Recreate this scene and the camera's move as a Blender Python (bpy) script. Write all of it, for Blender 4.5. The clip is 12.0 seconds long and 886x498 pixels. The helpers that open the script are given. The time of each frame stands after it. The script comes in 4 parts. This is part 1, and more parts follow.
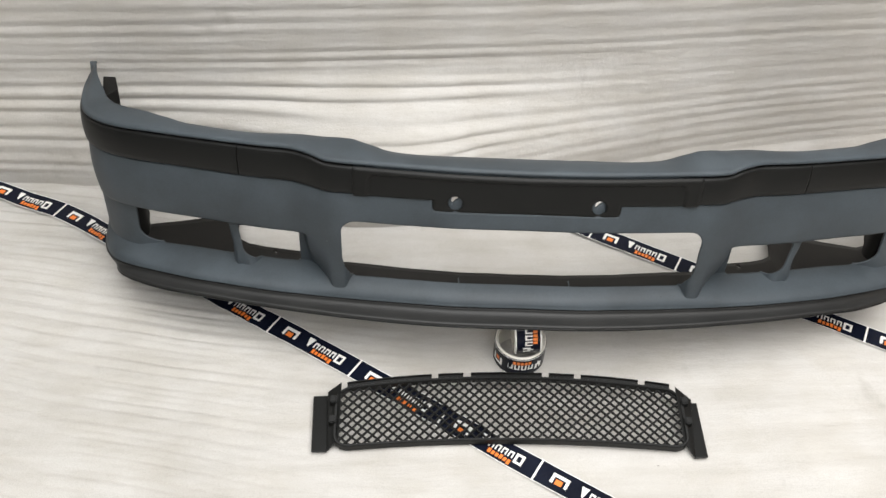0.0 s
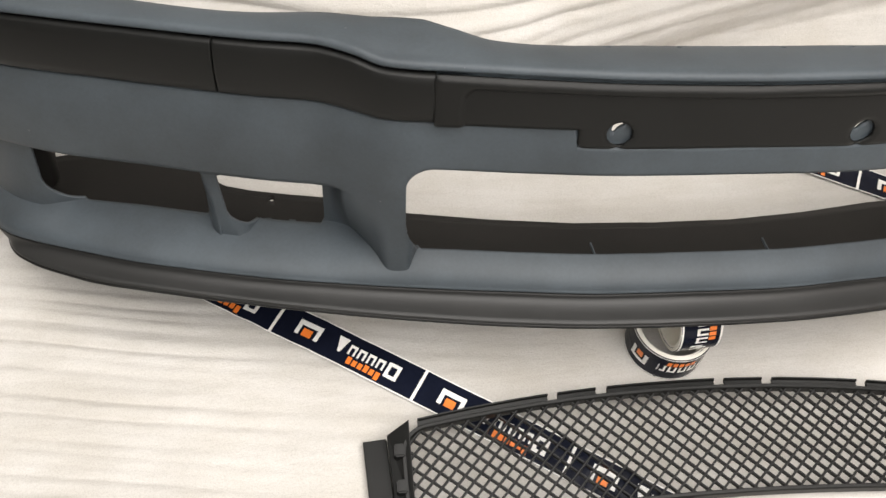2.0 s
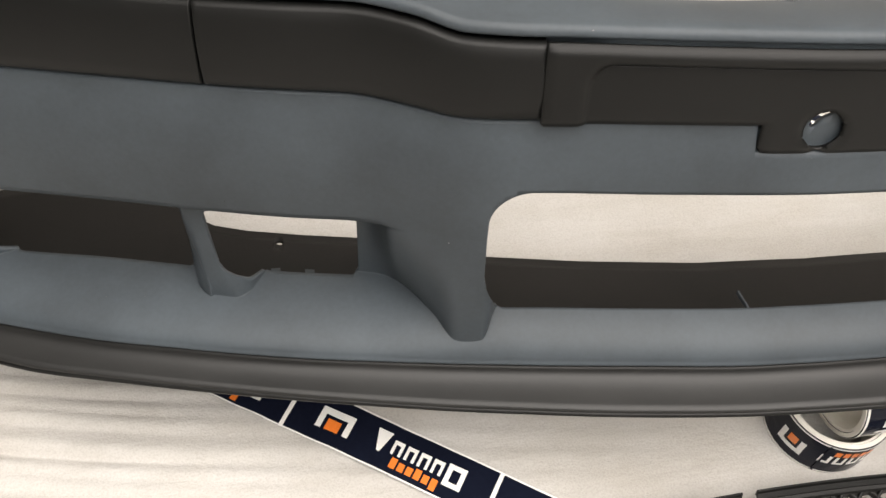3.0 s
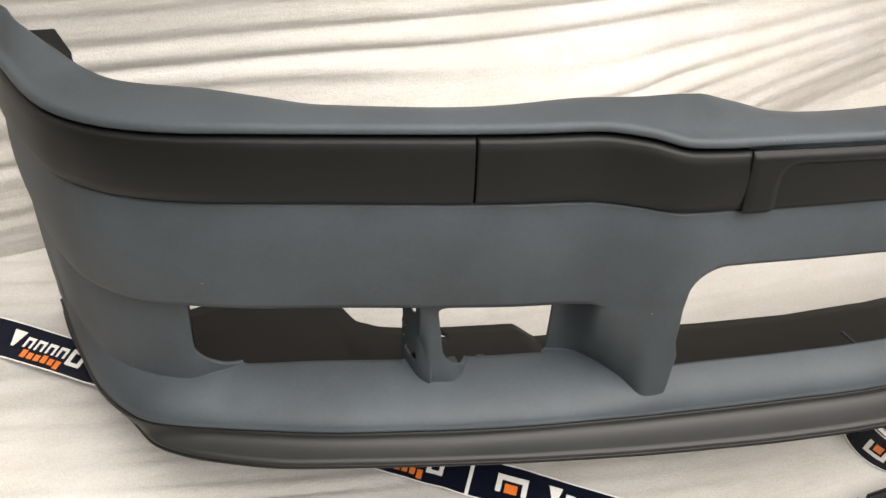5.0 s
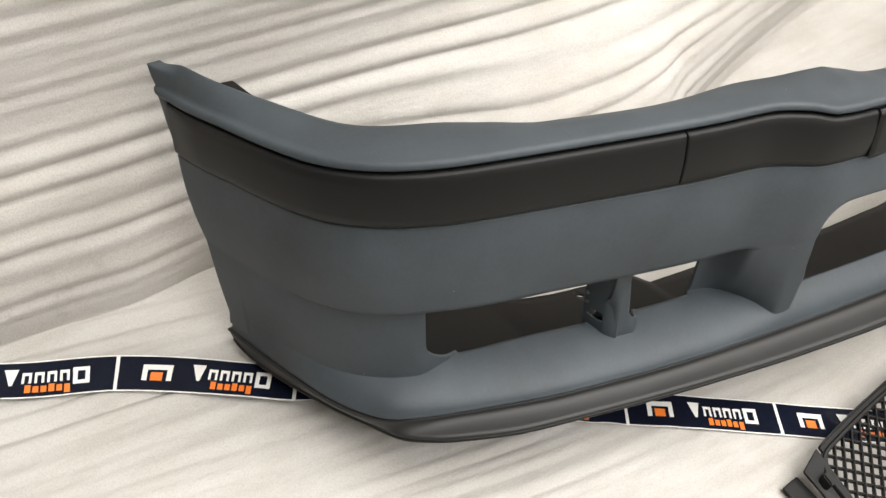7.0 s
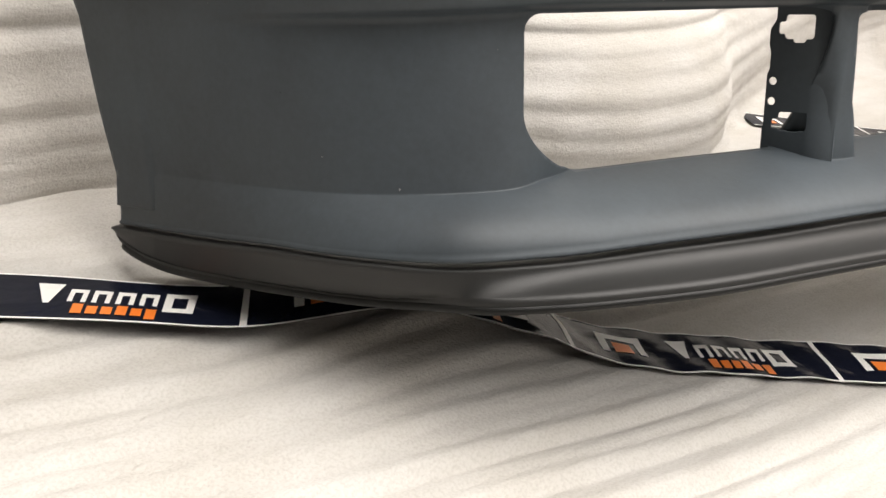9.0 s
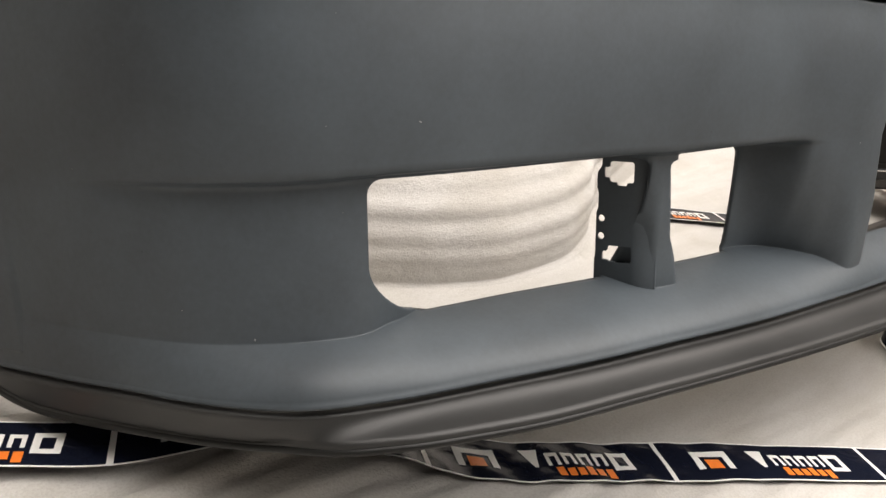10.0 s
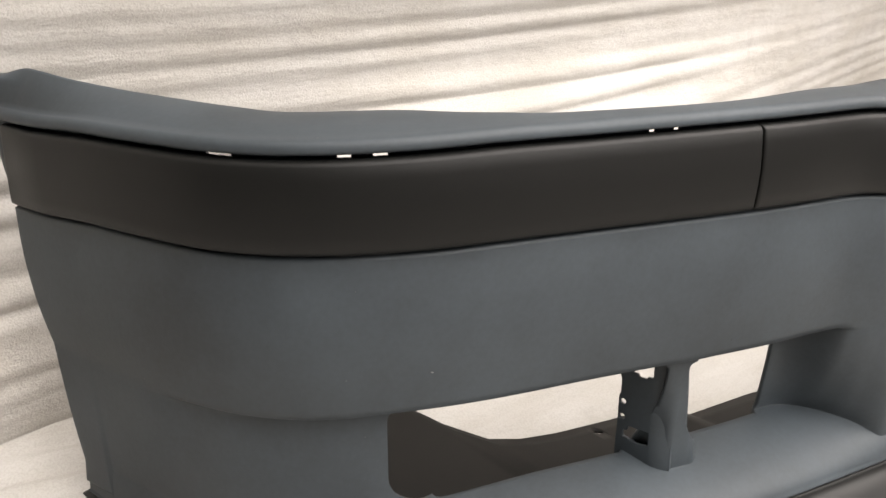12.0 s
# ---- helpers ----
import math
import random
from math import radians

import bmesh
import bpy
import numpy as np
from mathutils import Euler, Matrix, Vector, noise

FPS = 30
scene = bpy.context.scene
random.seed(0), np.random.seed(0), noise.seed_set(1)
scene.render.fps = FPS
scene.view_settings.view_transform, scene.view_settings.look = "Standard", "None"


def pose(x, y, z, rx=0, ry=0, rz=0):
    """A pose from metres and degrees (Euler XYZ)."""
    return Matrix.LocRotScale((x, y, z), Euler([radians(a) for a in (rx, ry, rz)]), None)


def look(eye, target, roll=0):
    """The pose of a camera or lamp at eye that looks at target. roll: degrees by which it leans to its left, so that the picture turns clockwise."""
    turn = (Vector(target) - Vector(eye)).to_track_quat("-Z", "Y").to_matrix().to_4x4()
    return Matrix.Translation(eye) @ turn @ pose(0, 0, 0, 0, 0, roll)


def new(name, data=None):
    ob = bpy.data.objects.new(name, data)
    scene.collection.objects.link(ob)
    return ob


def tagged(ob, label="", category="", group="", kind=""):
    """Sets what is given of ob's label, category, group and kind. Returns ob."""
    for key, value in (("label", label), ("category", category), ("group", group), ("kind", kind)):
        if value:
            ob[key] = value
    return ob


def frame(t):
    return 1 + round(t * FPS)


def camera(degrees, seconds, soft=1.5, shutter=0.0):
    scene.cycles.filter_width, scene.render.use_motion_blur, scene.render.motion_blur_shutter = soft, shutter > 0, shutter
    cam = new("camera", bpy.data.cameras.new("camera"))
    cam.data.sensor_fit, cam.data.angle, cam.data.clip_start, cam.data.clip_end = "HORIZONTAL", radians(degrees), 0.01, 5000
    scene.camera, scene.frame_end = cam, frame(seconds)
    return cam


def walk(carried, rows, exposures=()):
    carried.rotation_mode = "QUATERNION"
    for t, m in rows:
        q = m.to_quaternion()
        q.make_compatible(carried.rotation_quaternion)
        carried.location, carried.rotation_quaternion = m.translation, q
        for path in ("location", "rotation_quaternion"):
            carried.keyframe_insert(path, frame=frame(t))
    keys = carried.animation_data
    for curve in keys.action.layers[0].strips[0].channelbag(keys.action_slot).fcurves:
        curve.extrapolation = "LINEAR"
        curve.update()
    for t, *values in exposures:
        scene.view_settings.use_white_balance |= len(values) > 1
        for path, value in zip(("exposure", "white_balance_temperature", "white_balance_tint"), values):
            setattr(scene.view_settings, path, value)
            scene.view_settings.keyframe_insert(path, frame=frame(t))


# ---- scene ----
cam = camera(52.26, 12.0)
PATH = [
    (0, (-0.2311, -1.0747, 1.3798), (-0.1404, -0.0299, 0.3073), 2.84),
    (0.5, (-0.2556, -0.9456, 1.3311), (-0.1739, 0.0186, 0.1851), 3.21),
    (1, (-0.3079, -0.7990, 1.2613), (-0.1832, 0.1031, 0.0694), 4.20),
    (1.5, (-0.3811, -0.6286, 1.1471), (-0.1686, 0.2218, -0.0701), 7.86),
    (2, (-0.4104, -0.5004, 0.9823), (-0.1949, 0.3190, -0.2555), 7.72),
    (2.5, (-0.4022, -0.3976, 0.8320), (-0.2175, 0.4422, -0.3971), 5.36),
    (3, (-0.4418, -0.3069, 0.7428), (-0.1986, 0.5505, -0.4637), 6.89),
    (5, (-0.7382, -0.3202, 0.8183), (-0.2561, 0.5973, -0.2661), 10.24),
    (5.5, (-0.8215, -0.3542, 0.9481), (-0.3378, 0.5048, -0.1824), 12.08),
    (6, (-0.9416, -0.2723, 1.0362), (-0.3552, 0.4617, -0.1331), 16.21),
    (6.5, (-1.0230, -0.2112, 1.0372), (-0.3399, 0.4045, -0.1478), 16.17),
    (7, (-1.0901, -0.1843, 0.8861), (-0.3597, 0.5175, -0.2203), 13.95),
    (7.5, (-1.1115, -0.1365, 0.6469), (-0.2107, 0.5711, -0.3214), 17.75),
    (9.3, (-1.0414, -0.0884, 0.2830), (-0.0132, 0.8112, -0.3363), 11.30),
    (9.5, (-1.0430, -0.0891, 0.2845), (0.0010, 0.8023, -0.3200), 11.72),
    (10, (-1.0482, -0.1153, 0.3607), (0.0859, 0.6993, -0.1873), 12.63),
    (10.5, (-1.0204, -0.1893, 0.4388), (0.1444, 0.5817, -0.1080), 13.07),
    (11, (-0.9907, -0.1877, 0.5010), (0.1214, 0.5911, -0.1366), 13.10),
    (11.5, (-0.9813, -0.1597, 0.5515), (0.0482, 0.6727, -0.1536), 13.34),
    (12, (-0.9990, -0.1104, 0.5742), (-0.0636, 0.7879, -0.1796), 12.12),
]
EXPOSURES = [(0, -0.42, 6270, 9), (1, -0.35, 6320, 9), (1.5, -0.32, 6430, 10), (2, -0.17, 6550, 11), (3, -0.05, 6720, 12), (5, 0.05, 6650, 11), (6.5, -0.1, 6500, 10), (7.5, -0.02, 6530, 10), (9.5, 0.12, 6680, 12), (10.5, 0.05, 6750, 13), (11, 0.03, 6720, 13), (12, 0.14, 6700, 13)]
walk(cam, [(t, look(eye, target, roll)) for t, eye, target, roll in PATH], EXPOSURES)

# ---- light ----
world = bpy.data.worlds.new("room_air")
scene.world = world
world.use_nodes = True
world.node_tree.nodes["Background"].inputs[0].default_value = (0.9, 0.93, 1.0, 1)
world.node_tree.nodes["Background"].inputs[1].default_value = 0.13


def area_lamp(name, place, target, sx, sy, watts, colour):
    data = bpy.data.lights.new(name, "AREA")
    data.shape, data.size, data.size_y, data.energy, data.color = "RECTANGLE", sx, sy, watts, colour
    ob = new(name, data)
    ob.matrix_world = look(place, target)
    return ob


# Added area lights without seen fixtures: a broad main one and a low front fill.
area_lamp("ceiling_tube_light_front", (0.08, -1.0, 2.72), (0.08, -0.995, 0), 3.2, 3.1, 232, (1.0, 0.972, 0.935))
area_lamp("ceiling_tube_light_back", (0.3, -3.2, 2.72), (0.3, -3.195, 0), 2.8, 0.6, 45, (1.0, 0.972, 0.935))
# Added warm fill that tints the right side.
area_lamp("ceiling_tube_light_right", (1.6, -1.1, 2.72), (1.6, -1.095, 0), 0.5, 1.6, 28, (1.0, 0.88, 0.80))


# ---- materials ----
def material(name, colour, rough=0.5, metal=0.0, specular=0.5):
    m = bpy.data.materials.new(name)
    m.use_nodes = True
    b = m.node_tree.nodes["Principled BSDF"]
    b.inputs["Base Color"].default_value = (*colour, 1)
    b.inputs["Roughness"].default_value = rough
    b.inputs["Metallic"].default_value = metal
    b.inputs["Specular IOR Level"].default_value = specular
    return m


def node(m, kind, **values):
    n = m.node_tree.nodes.new(kind)
    for key, value in values.items():
        n.inputs[key].default_value = value
    return n


def link(m, a, b):
    m.node_tree.links.new(a, b)


def vary(m, colours, big=6.0, fine=180.0, bump=0.15, stretch=(1, 1, 1), rough=None, fine_part=0.35, distance=0.001):
    """Mottles a material at two scales and gives it fine relief."""
    shader = m.node_tree.nodes["Principled BSDF"]
    coord = node(m, "ShaderNodeTexCoord")
    mapping = node(m, "ShaderNodeMapping")
    mapping.inputs["Scale"].default_value = stretch
    link(m, coord.outputs["Object"], mapping.inputs["Vector"])
    a = node(m, "ShaderNodeTexNoise", Scale=big, Detail=4.0, Roughness=0.6)
    b = node(m, "ShaderNodeTexNoise", Scale=fine, Detail=3.0, Roughness=0.6)
    for n in (a, b):
        link(m, mapping.outputs["Vector"], n.inputs["Vector"])
    mix = node(m, "ShaderNodeMix")
    mix.data_type = "FLOAT"
    mix.inputs[0].default_value = fine_part
    link(m, a.outputs["Fac"], mix.inputs[2])
    link(m, b.outputs["Fac"], mix.inputs[3])
    ramp = node(m, "ShaderNodeValToRGB")
    ramp.color_ramp.elements[0].position, ramp.color_ramp.elements[1].position = 0.32, 0.68
    ramp.color_ramp.elements[0].color = (*colours[0], 1)
    ramp.color_ramp.elements[1].color = (*colours[1], 1)
    link(m, mix.outputs[0], ramp.inputs["Fac"])
    link(m, ramp.outputs["Color"], shader.inputs["Base Color"])
    if rough:
        r = node(m, "ShaderNodeMapRange")
        r.inputs["To Min"].default_value, r.inputs["To Max"].default_value = rough
        link(m, a.outputs["Fac"], r.inputs["Value"])
        link(m, r.outputs["Result"], shader.inputs["Roughness"])
    if bump:
        n = node(m, "ShaderNodeBump", Strength=bump, Distance=distance)
        link(m, b.outputs["Fac"], n.inputs["Height"])
        link(m, n.outputs["Normal"], shader.inputs["Normal"])
    return m


PRIMER = vary(material("grey_primer", (0.055, 0.062, 0.070), 0.5, specular=0.38), ((0.0308, 0.0376, 0.0430), (0.0567, 0.0700, 0.0812)), 7, 260, 0.06, rough=(0.47, 0.6), fine_part=0.2)
def specks(m, scale, limit, tone):
    """A few small dark specks and dust spots over a mottled coat."""
    shader = m.node_tree.nodes["Principled BSDF"]
    source = shader.inputs["Base Color"].links[0].from_socket
    coord = node(m, "ShaderNodeTexCoord")
    n = node(m, "ShaderNodeTexNoise", Scale=scale, Detail=1.0)
    link(m, coord.outputs["Object"], n.inputs["Vector"])
    r = node(m, "ShaderNodeMapRange")
    r.inputs["From Min"].default_value, r.inputs["From Max"].default_value = limit, limit + 0.02
    r.inputs["To Min"].default_value, r.inputs["To Max"].default_value = 1.0, 0.0
    link(m, n.outputs["Fac"], r.inputs["Value"])
    x = node(m, "ShaderNodeMix")
    x.data_type = "RGBA"
    x.inputs[7].default_value = (*tone, 1)
    link(m, r.outputs["Result"], x.inputs[0])
    link(m, source, x.inputs[6])
    link(m, x.outputs[2], shader.inputs["Base Color"])
    return m


specks(PRIMER, 120, 0.145, (0.015, 0.016, 0.018))
specks(PRIMER, 260, 0.15, (0.22, 0.22, 0.22))
BLACK = vary(material("black_plastic", (0.011, 0.0105, 0.0095), 0.47, specular=0.25), ((0.0045, 0.0047, 0.0044), (0.0078, 0.008, 0.0075)), 9, 900, 0.08, rough=(0.4, 0.52))
LIP = vary(material("black_lip_plastic", (0.024, 0.024, 0.0235), 0.4, specular=0.38), ((0.010, 0.0102, 0.0100), (0.021, 0.0212, 0.0206)), 7, 900, 0.08, rough=(0.40, 0.54))
INSIDE = vary(material("black_inner_plastic", (0.014, 0.0125, 0.011), 0.5, specular=0.2), ((0.0045, 0.0043, 0.004), (0.0085, 0.008, 0.0074)), 8, 500, 0.1)
TRAY = vary(material("brown_black_tray_plastic", (0.014, 0.0125, 0.011), 0.5, specular=0.2), ((0.0064, 0.006, 0.0055), (0.0115, 0.0105, 0.0095)), 8, 500, 0.1)


def foam_material():
    """White foam with the shade of long soft ripples in its colour, a grainy skin and a few grey smudges."""
    m = material("white_packing_foam", (0.74, 0.71, 0.66), 0.7, specular=0.35)
    shader = m.node_tree.nodes["Principled BSDF"]
    coord = node(m, "ShaderNodeTexCoord")

    def noise_at(scale, stretch, detail=3.0, turn=0.0):
        mapping = node(m, "ShaderNodeMapping")
        mapping.inputs["Scale"].default_value = stretch
        mapping.inputs["Rotation"].default_value = (0, 0, turn)
        link(m, coord.outputs["Object"], mapping.inputs["Vector"])
        n = node(m, "ShaderNodeTexNoise", Scale=scale, Detail=detail, Roughness=0.6)
        link(m, mapping.outputs["Vector"], n.inputs["Vector"])
        return n.outputs["Fac"]

    def ramp(source, p0, p1, c0, c1):
        r = node(m, "ShaderNodeValToRGB")
        r.color_ramp.elements[0].position, r.color_ramp.elements[1].position = p0, p1
        r.color_ramp.elements[0].color, r.color_ramp.elements[1].color = (*c0, 1), (*c1, 1)
        link(m, source, r.inputs["Fac"])
        return r.outputs["Color"]

    def multiply(a, b):
        x = node(m, "ShaderNodeMix")
        x.data_type, x.blend_type = "RGBA", "MULTIPLY"
        x.inputs[0].default_value = 1.0
        link(m, a, x.inputs[6])
        link(m, b, x.inputs[7])
        return x.outputs[2]

    ripple_shade = noise_at(1.0, (2.2, 30.0, 30.0), 3.0, 0.06)
    fine = noise_at(1.0, (14.0, 75.0, 75.0), 3.0, 0.06)
    grain = noise_at(560.0, (1, 1, 1), 2.0)
    patch = noise_at(2.3, (1, 1, 1), 4.0)
    colour = ramp(patch, 0.3, 0.7, (0.475, 0.459, 0.433), (0.575, 0.559, 0.533))
    # The shade of ripples, put into the colour as long faint bands.
    colour = multiply(colour, ramp(ripple_shade, 0.3, 0.6, (0.9, 0.893, 0.88), (1, 1, 1)))
    colour = multiply(colour, ramp(grain, 0.33, 0.58, (0.88, 0.873, 0.862), (1, 1, 1)))
    colour = multiply(colour, ramp(noise_at(11.0, (0.7, 1, 1), 4.0), 0.36, 0.6, (0.93, 0.918, 0.895), (1, 1, 1)))
    colour = multiply(colour, ramp(noise_at(7.0, (1, 0.6, 0.6), 5.0), 0.27, 0.37, (0.80, 0.79, 0.775), (1, 1, 1)))
    colour = multiply(colour, ramp(noise_at(95.0, (1, 1, 1), 1.0), 0.15, 0.17, (0.35, 0.34, 0.33), (1, 1, 1)))
    link(m, colour, shader.inputs["Base Color"])
    crumple = node(m, "ShaderNodeBump", Strength=0.4, Distance=0.006)
    link(m, noise_at(34.0, (0.7, 1, 1), 4.0), crumple.inputs["Height"])
    bump = node(m, "ShaderNodeBump", Strength=0.5, Distance=0.003)
    link(m, fine, bump.inputs["Height"])
    link(m, crumple.outputs["Normal"], bump.inputs["Normal"])
    skin = node(m, "ShaderNodeBump", Strength=0.45, Distance=0.0012)
    link(m, grain, skin.inputs["Height"])
    link(m, bump.outputs["Normal"], skin.inputs["Normal"])
    link(m, skin.outputs["Normal"], shader.inputs["Normal"])
    return m


FOAM = foam_material()
PAINT = vary(material("grey_wall_paint", (0.25, 0.24, 0.23), 0.8), ((0.22, 0.215, 0.205), (0.28, 0.27, 0.26)), 2, 90, 0.1)
CONCRETE = vary(material("grey_concrete", (0.3, 0.29, 0.27), 0.85), ((0.24, 0.23, 0.22), (0.36, 0.35, 0.33)), 3, 60, 0.3)
NAVY = vary(material("navy_tape_film", (0.006, 0.008, 0.018), 0.16, specular=0.16), ((0.005, 0.006, 0.012), (0.008, 0.0105, 0.021)), 14, 300, 0.04, rough=(0.10, 0.24))
def wrinkles(m, scale, strength, distance):
    """Broad soft creases under the fine relief of a film."""
    fine = [n for n in m.node_tree.nodes if n.bl_idname == "ShaderNodeBump"][0]
    coord = node(m, "ShaderNodeTexCoord")
    n = node(m, "ShaderNodeTexNoise", Scale=scale, Detail=2.0, Distortion=1.2)
    link(m, coord.outputs["Object"], n.inputs["Vector"])
    broad = node(m, "ShaderNodeBump", Strength=strength, Distance=distance)
    link(m, n.outputs["Fac"], broad.inputs["Height"])
    link(m, broad.outputs["Normal"], fine.inputs["Normal"])
    return m


wrinkles(NAVY, 22.0, 0.35, 0.004)
WHITE = vary(material("white_print", (0.8, 0.79, 0.76), 0.3), ((0.74, 0.73, 0.7), (0.84, 0.83, 0.8)), 30, 400, 0.0)
ORANGE = vary(material("orange_print", (0.8, 0.2, 0.03), 0.3), ((0.72, 0.17, 0.02), (0.86, 0.23, 0.04)), 30, 400, 0.0)
TAN = vary(material("brown_cardboard", (0.42, 0.28, 0.18), 0.8), ((0.37, 0.245, 0.155), (0.46, 0.31, 0.2)), 6, 200, 0.2)
CARD = vary(material("cream_cardboard", (0.8, 0.77, 0.69), 0.7), ((0.75, 0.72, 0.64), (0.84, 0.81, 0.74)), 20, 300, 0.3)


# ---- mesh helpers ----
def mesh_from(name, verts, faces, mat, smooth=True, mats=None, ids=None):
    me = bpy.data.meshes.new(name)
    me.from_pydata([tuple(v) for v in verts], [], faces)
    me.materials.append(mat)
    for extra in mats or ():
        me.materials.append(extra)
    if ids is not None:
        me.polygons.foreach_set("material_index", ids)
    if smooth:
        me.polygons.foreach_set("use_smooth", [True] * len(me.polygons))
    me.validate()
    return me


def part(name, me, parent, label=""):
    ob = new(name, me)
    ob.parent = parent
    if label:
        ob["label"] = label
    return ob


def solidify(ob, thick, offset=-1.0, inner=0):
    mod = ob.modifiers.new("thickness", "SOLIDIFY")
    mod.thickness, mod.offset, mod.material_offset, mod.use_even_offset = thick, offset, inner, False
    return ob


def rounded(ob, width, segments=2):
    mod = ob.modifiers.new("edge", "BEVEL")
    mod.width, mod.segments, mod.limit_method = width, segments, "ANGLE"
    return ob


def clipped_grid(points, field):
    """Faces of a grid of points (rows x columns x 3), cut along the line where field passes from + to -."""
    rows, cols = field.shape
    verts, faces, index = [], [], {}

    def corner(i, j):
        k = (i, j)
        if k not in index:
            index[k] = len(verts)
            verts.append(points[i, j])
        return index[k]

    def cut(a, b):
        k = (a, b) if a < b else (b, a)
        if k not in index:
            fa, fb = field[k[0]], field[k[1]]
            w = fa / (fa - fb)
            index[k] = len(verts)
            verts.append(points[k[0]] * (1 - w) + points[k[1]] * w)
        return index[k]

    for i in range(rows - 1):
        for j in range(cols - 1):
            ring = [(i, j), (i, j + 1), (i + 1, j + 1), (i + 1, j)]
            inside = [field[p] > 0 for p in ring]
            if not any(inside):
                continue
            if all(inside):
                faces.append([corner(*p) for p in ring])
                continue
            poly = []
            for n in range(4):
                a, b = ring[n], ring[(n + 1) % 4]
                if inside[n]:
                    poly.append(corner(*a))
                if inside[n] != inside[(n + 1) % 4]:
                    poly.append(cut(a, b))
            if len(set(poly)) > 2:
                faces.append(poly)
    return verts, faces


def sweep(loops, closed=True, caps=True):
    """Skins a row of equal loops of points."""
    n = len(loops[0])
    verts = [p for loop in loops for p in loop]
    faces = []
    for i in range(len(loops) - 1):
        for j in range(n if closed else n - 1):
            k = (j + 1) % n
            faces.append([i * n + j, i * n + k, (i + 1) * n + k, (i + 1) * n + j])
    if caps and closed:
        faces.append(list(range(n))[::-1])
        faces.append([(len(loops) - 1) * n + j for j in range(n)])
    return verts, faces


def box_mesh(name, lo, hi, mat, bevel=0.0, segments=2):
    bm = bmesh.new()
    bmesh.ops.create_cube(bm, size=1.0)
    for v in bm.verts:
        for k in range(3):
            v.co[k] = lo[k] + (v.co[k] + 0.5) * (hi[k] - lo[k])
    if bevel:
        bmesh.ops.bevel(bm, geom=bm.edges[:], offset=bevel, segments=segments, affect="EDGES")
    me = bpy.data.meshes.new(name)
    bm.to_mesh(me)
    bm.free()
    me.materials.append(mat)
    return me


def smooth_line(x, xs, ys):
    """A smooth curve through a few knots (monotone cubic)."""
    xs, ys = np.array(xs, float), np.array(ys, float)
    h = np.diff(xs)
    d = np.diff(ys) / h
    m = np.zeros(len(xs))
    m[0], m[-1] = d[0], d[-1]
    for k in range(1, len(xs) - 1):
        m[k] = 0 if d[k - 1] * d[k] <= 0 else 2 * d[k - 1] * d[k] / (d[k - 1] + d[k])
    x = np.clip(np.asarray(x, float), xs[0], xs[-1])
    k = np.clip(np.searchsorted(xs, x, side="right") - 1, 0, len(h) - 1)
    t = (x - xs[k]) / h[k]
    return ((2 * t**3 - 3 * t**2 + 1) * ys[k] + (t**3 - 2 * t**2 + t) * h[k] * m[k] + (3 * t**2 - 2 * t**3) * ys[k + 1] + (t**3 - t**2) * h[k] * m[k + 1])


def ease(a, b, x):
    t = np.clip((np.asarray(x, float) - a) / (b - a), 0, 1)
    return t * t * (3 - 2 * t)


# ---- the setting: room, floor, packing foam ----
def wall(name, lo, hi, mat):
    ob = new(name, box_mesh(name, lo, hi, mat))
    return tagged(ob, kind="structure")


tagged(wall("floor", (-4.6, -4.4, -0.13), (4.4, 0.68, -0.03), CONCRETE), "grey concrete workshop floor under the foam", "floor")
tagged(wall("wall_north", (-4.6, 0.68, -0.13), (4.4, 0.78, 2.8), PAINT), "plain grey wall out of view, closing the room behind the foam", "wall")
# These walls and the ceiling are unseen; their dull tone keeps bounce light low.
tagged(wall("wall_south", (-4.6, -4.5, -0.13), (4.4, -4.4, 2.8), PAINT), "plain grey wall out of view, closing the room", "wall")
tagged(wall("wall_west", (-4.7, -4.5, -0.13), (-4.6, 0.78, 2.8), PAINT), "plain grey wall out of view, closing the room", "wall")
tagged(wall("wall_east", (4.4, -4.5, -0.13), (4.5, 0.78, 2.8), PAINT), "plain grey wall out of view, closing the room", "wall")
tagged(wall("ceiling", (-4.7, -4.5, 2.8), (4.5, 0.78, 2.9), PAINT), "plain grey ceiling out of view, closing the room", "ceiling")


def ripples(x, v, seed, pitch):
    """Broad rounded ridges with narrow furrows, wandering and fading; about 0 to 1."""
    n = noise.noise
    phase = v / pitch + 0.6 * n((x * 0.7, v * 3.5, seed)) + 0.28 * n((x * 2.2, v * 13.0, seed + 3))
    ridge = (0.5 + 0.5 * math.cos(2 * math.pi * phase)) ** 0.9
    other = (0.5 + 0.5 * math.cos(2 * math.pi * (phase * 1.36 + 0.6 * n((x * 1.1, v * 6.0, seed + 8))))) ** 0.9
    mix = min(1.0, max(0.0, 0.5 + 1.3 * n((x * 1.4, v * 8.0, seed + 5))))
    depth = min(1.0, max(0.3, 0.72 + 0.9 * n((x * 1.6, v * 11.0, seed + 12))))
    return 1 - depth * (1 - ridge * (1 - 0.6 * mix) - other * 0.6 * mix)


def floor_swell(x, y):
    """The foam stands up in a soft swell below the corner of the bumper."""
    return 0.026 * math.exp(-(((x + 0.69) / 0.085) ** 2) - ((y - 0.24) / 0.075) ** 2)


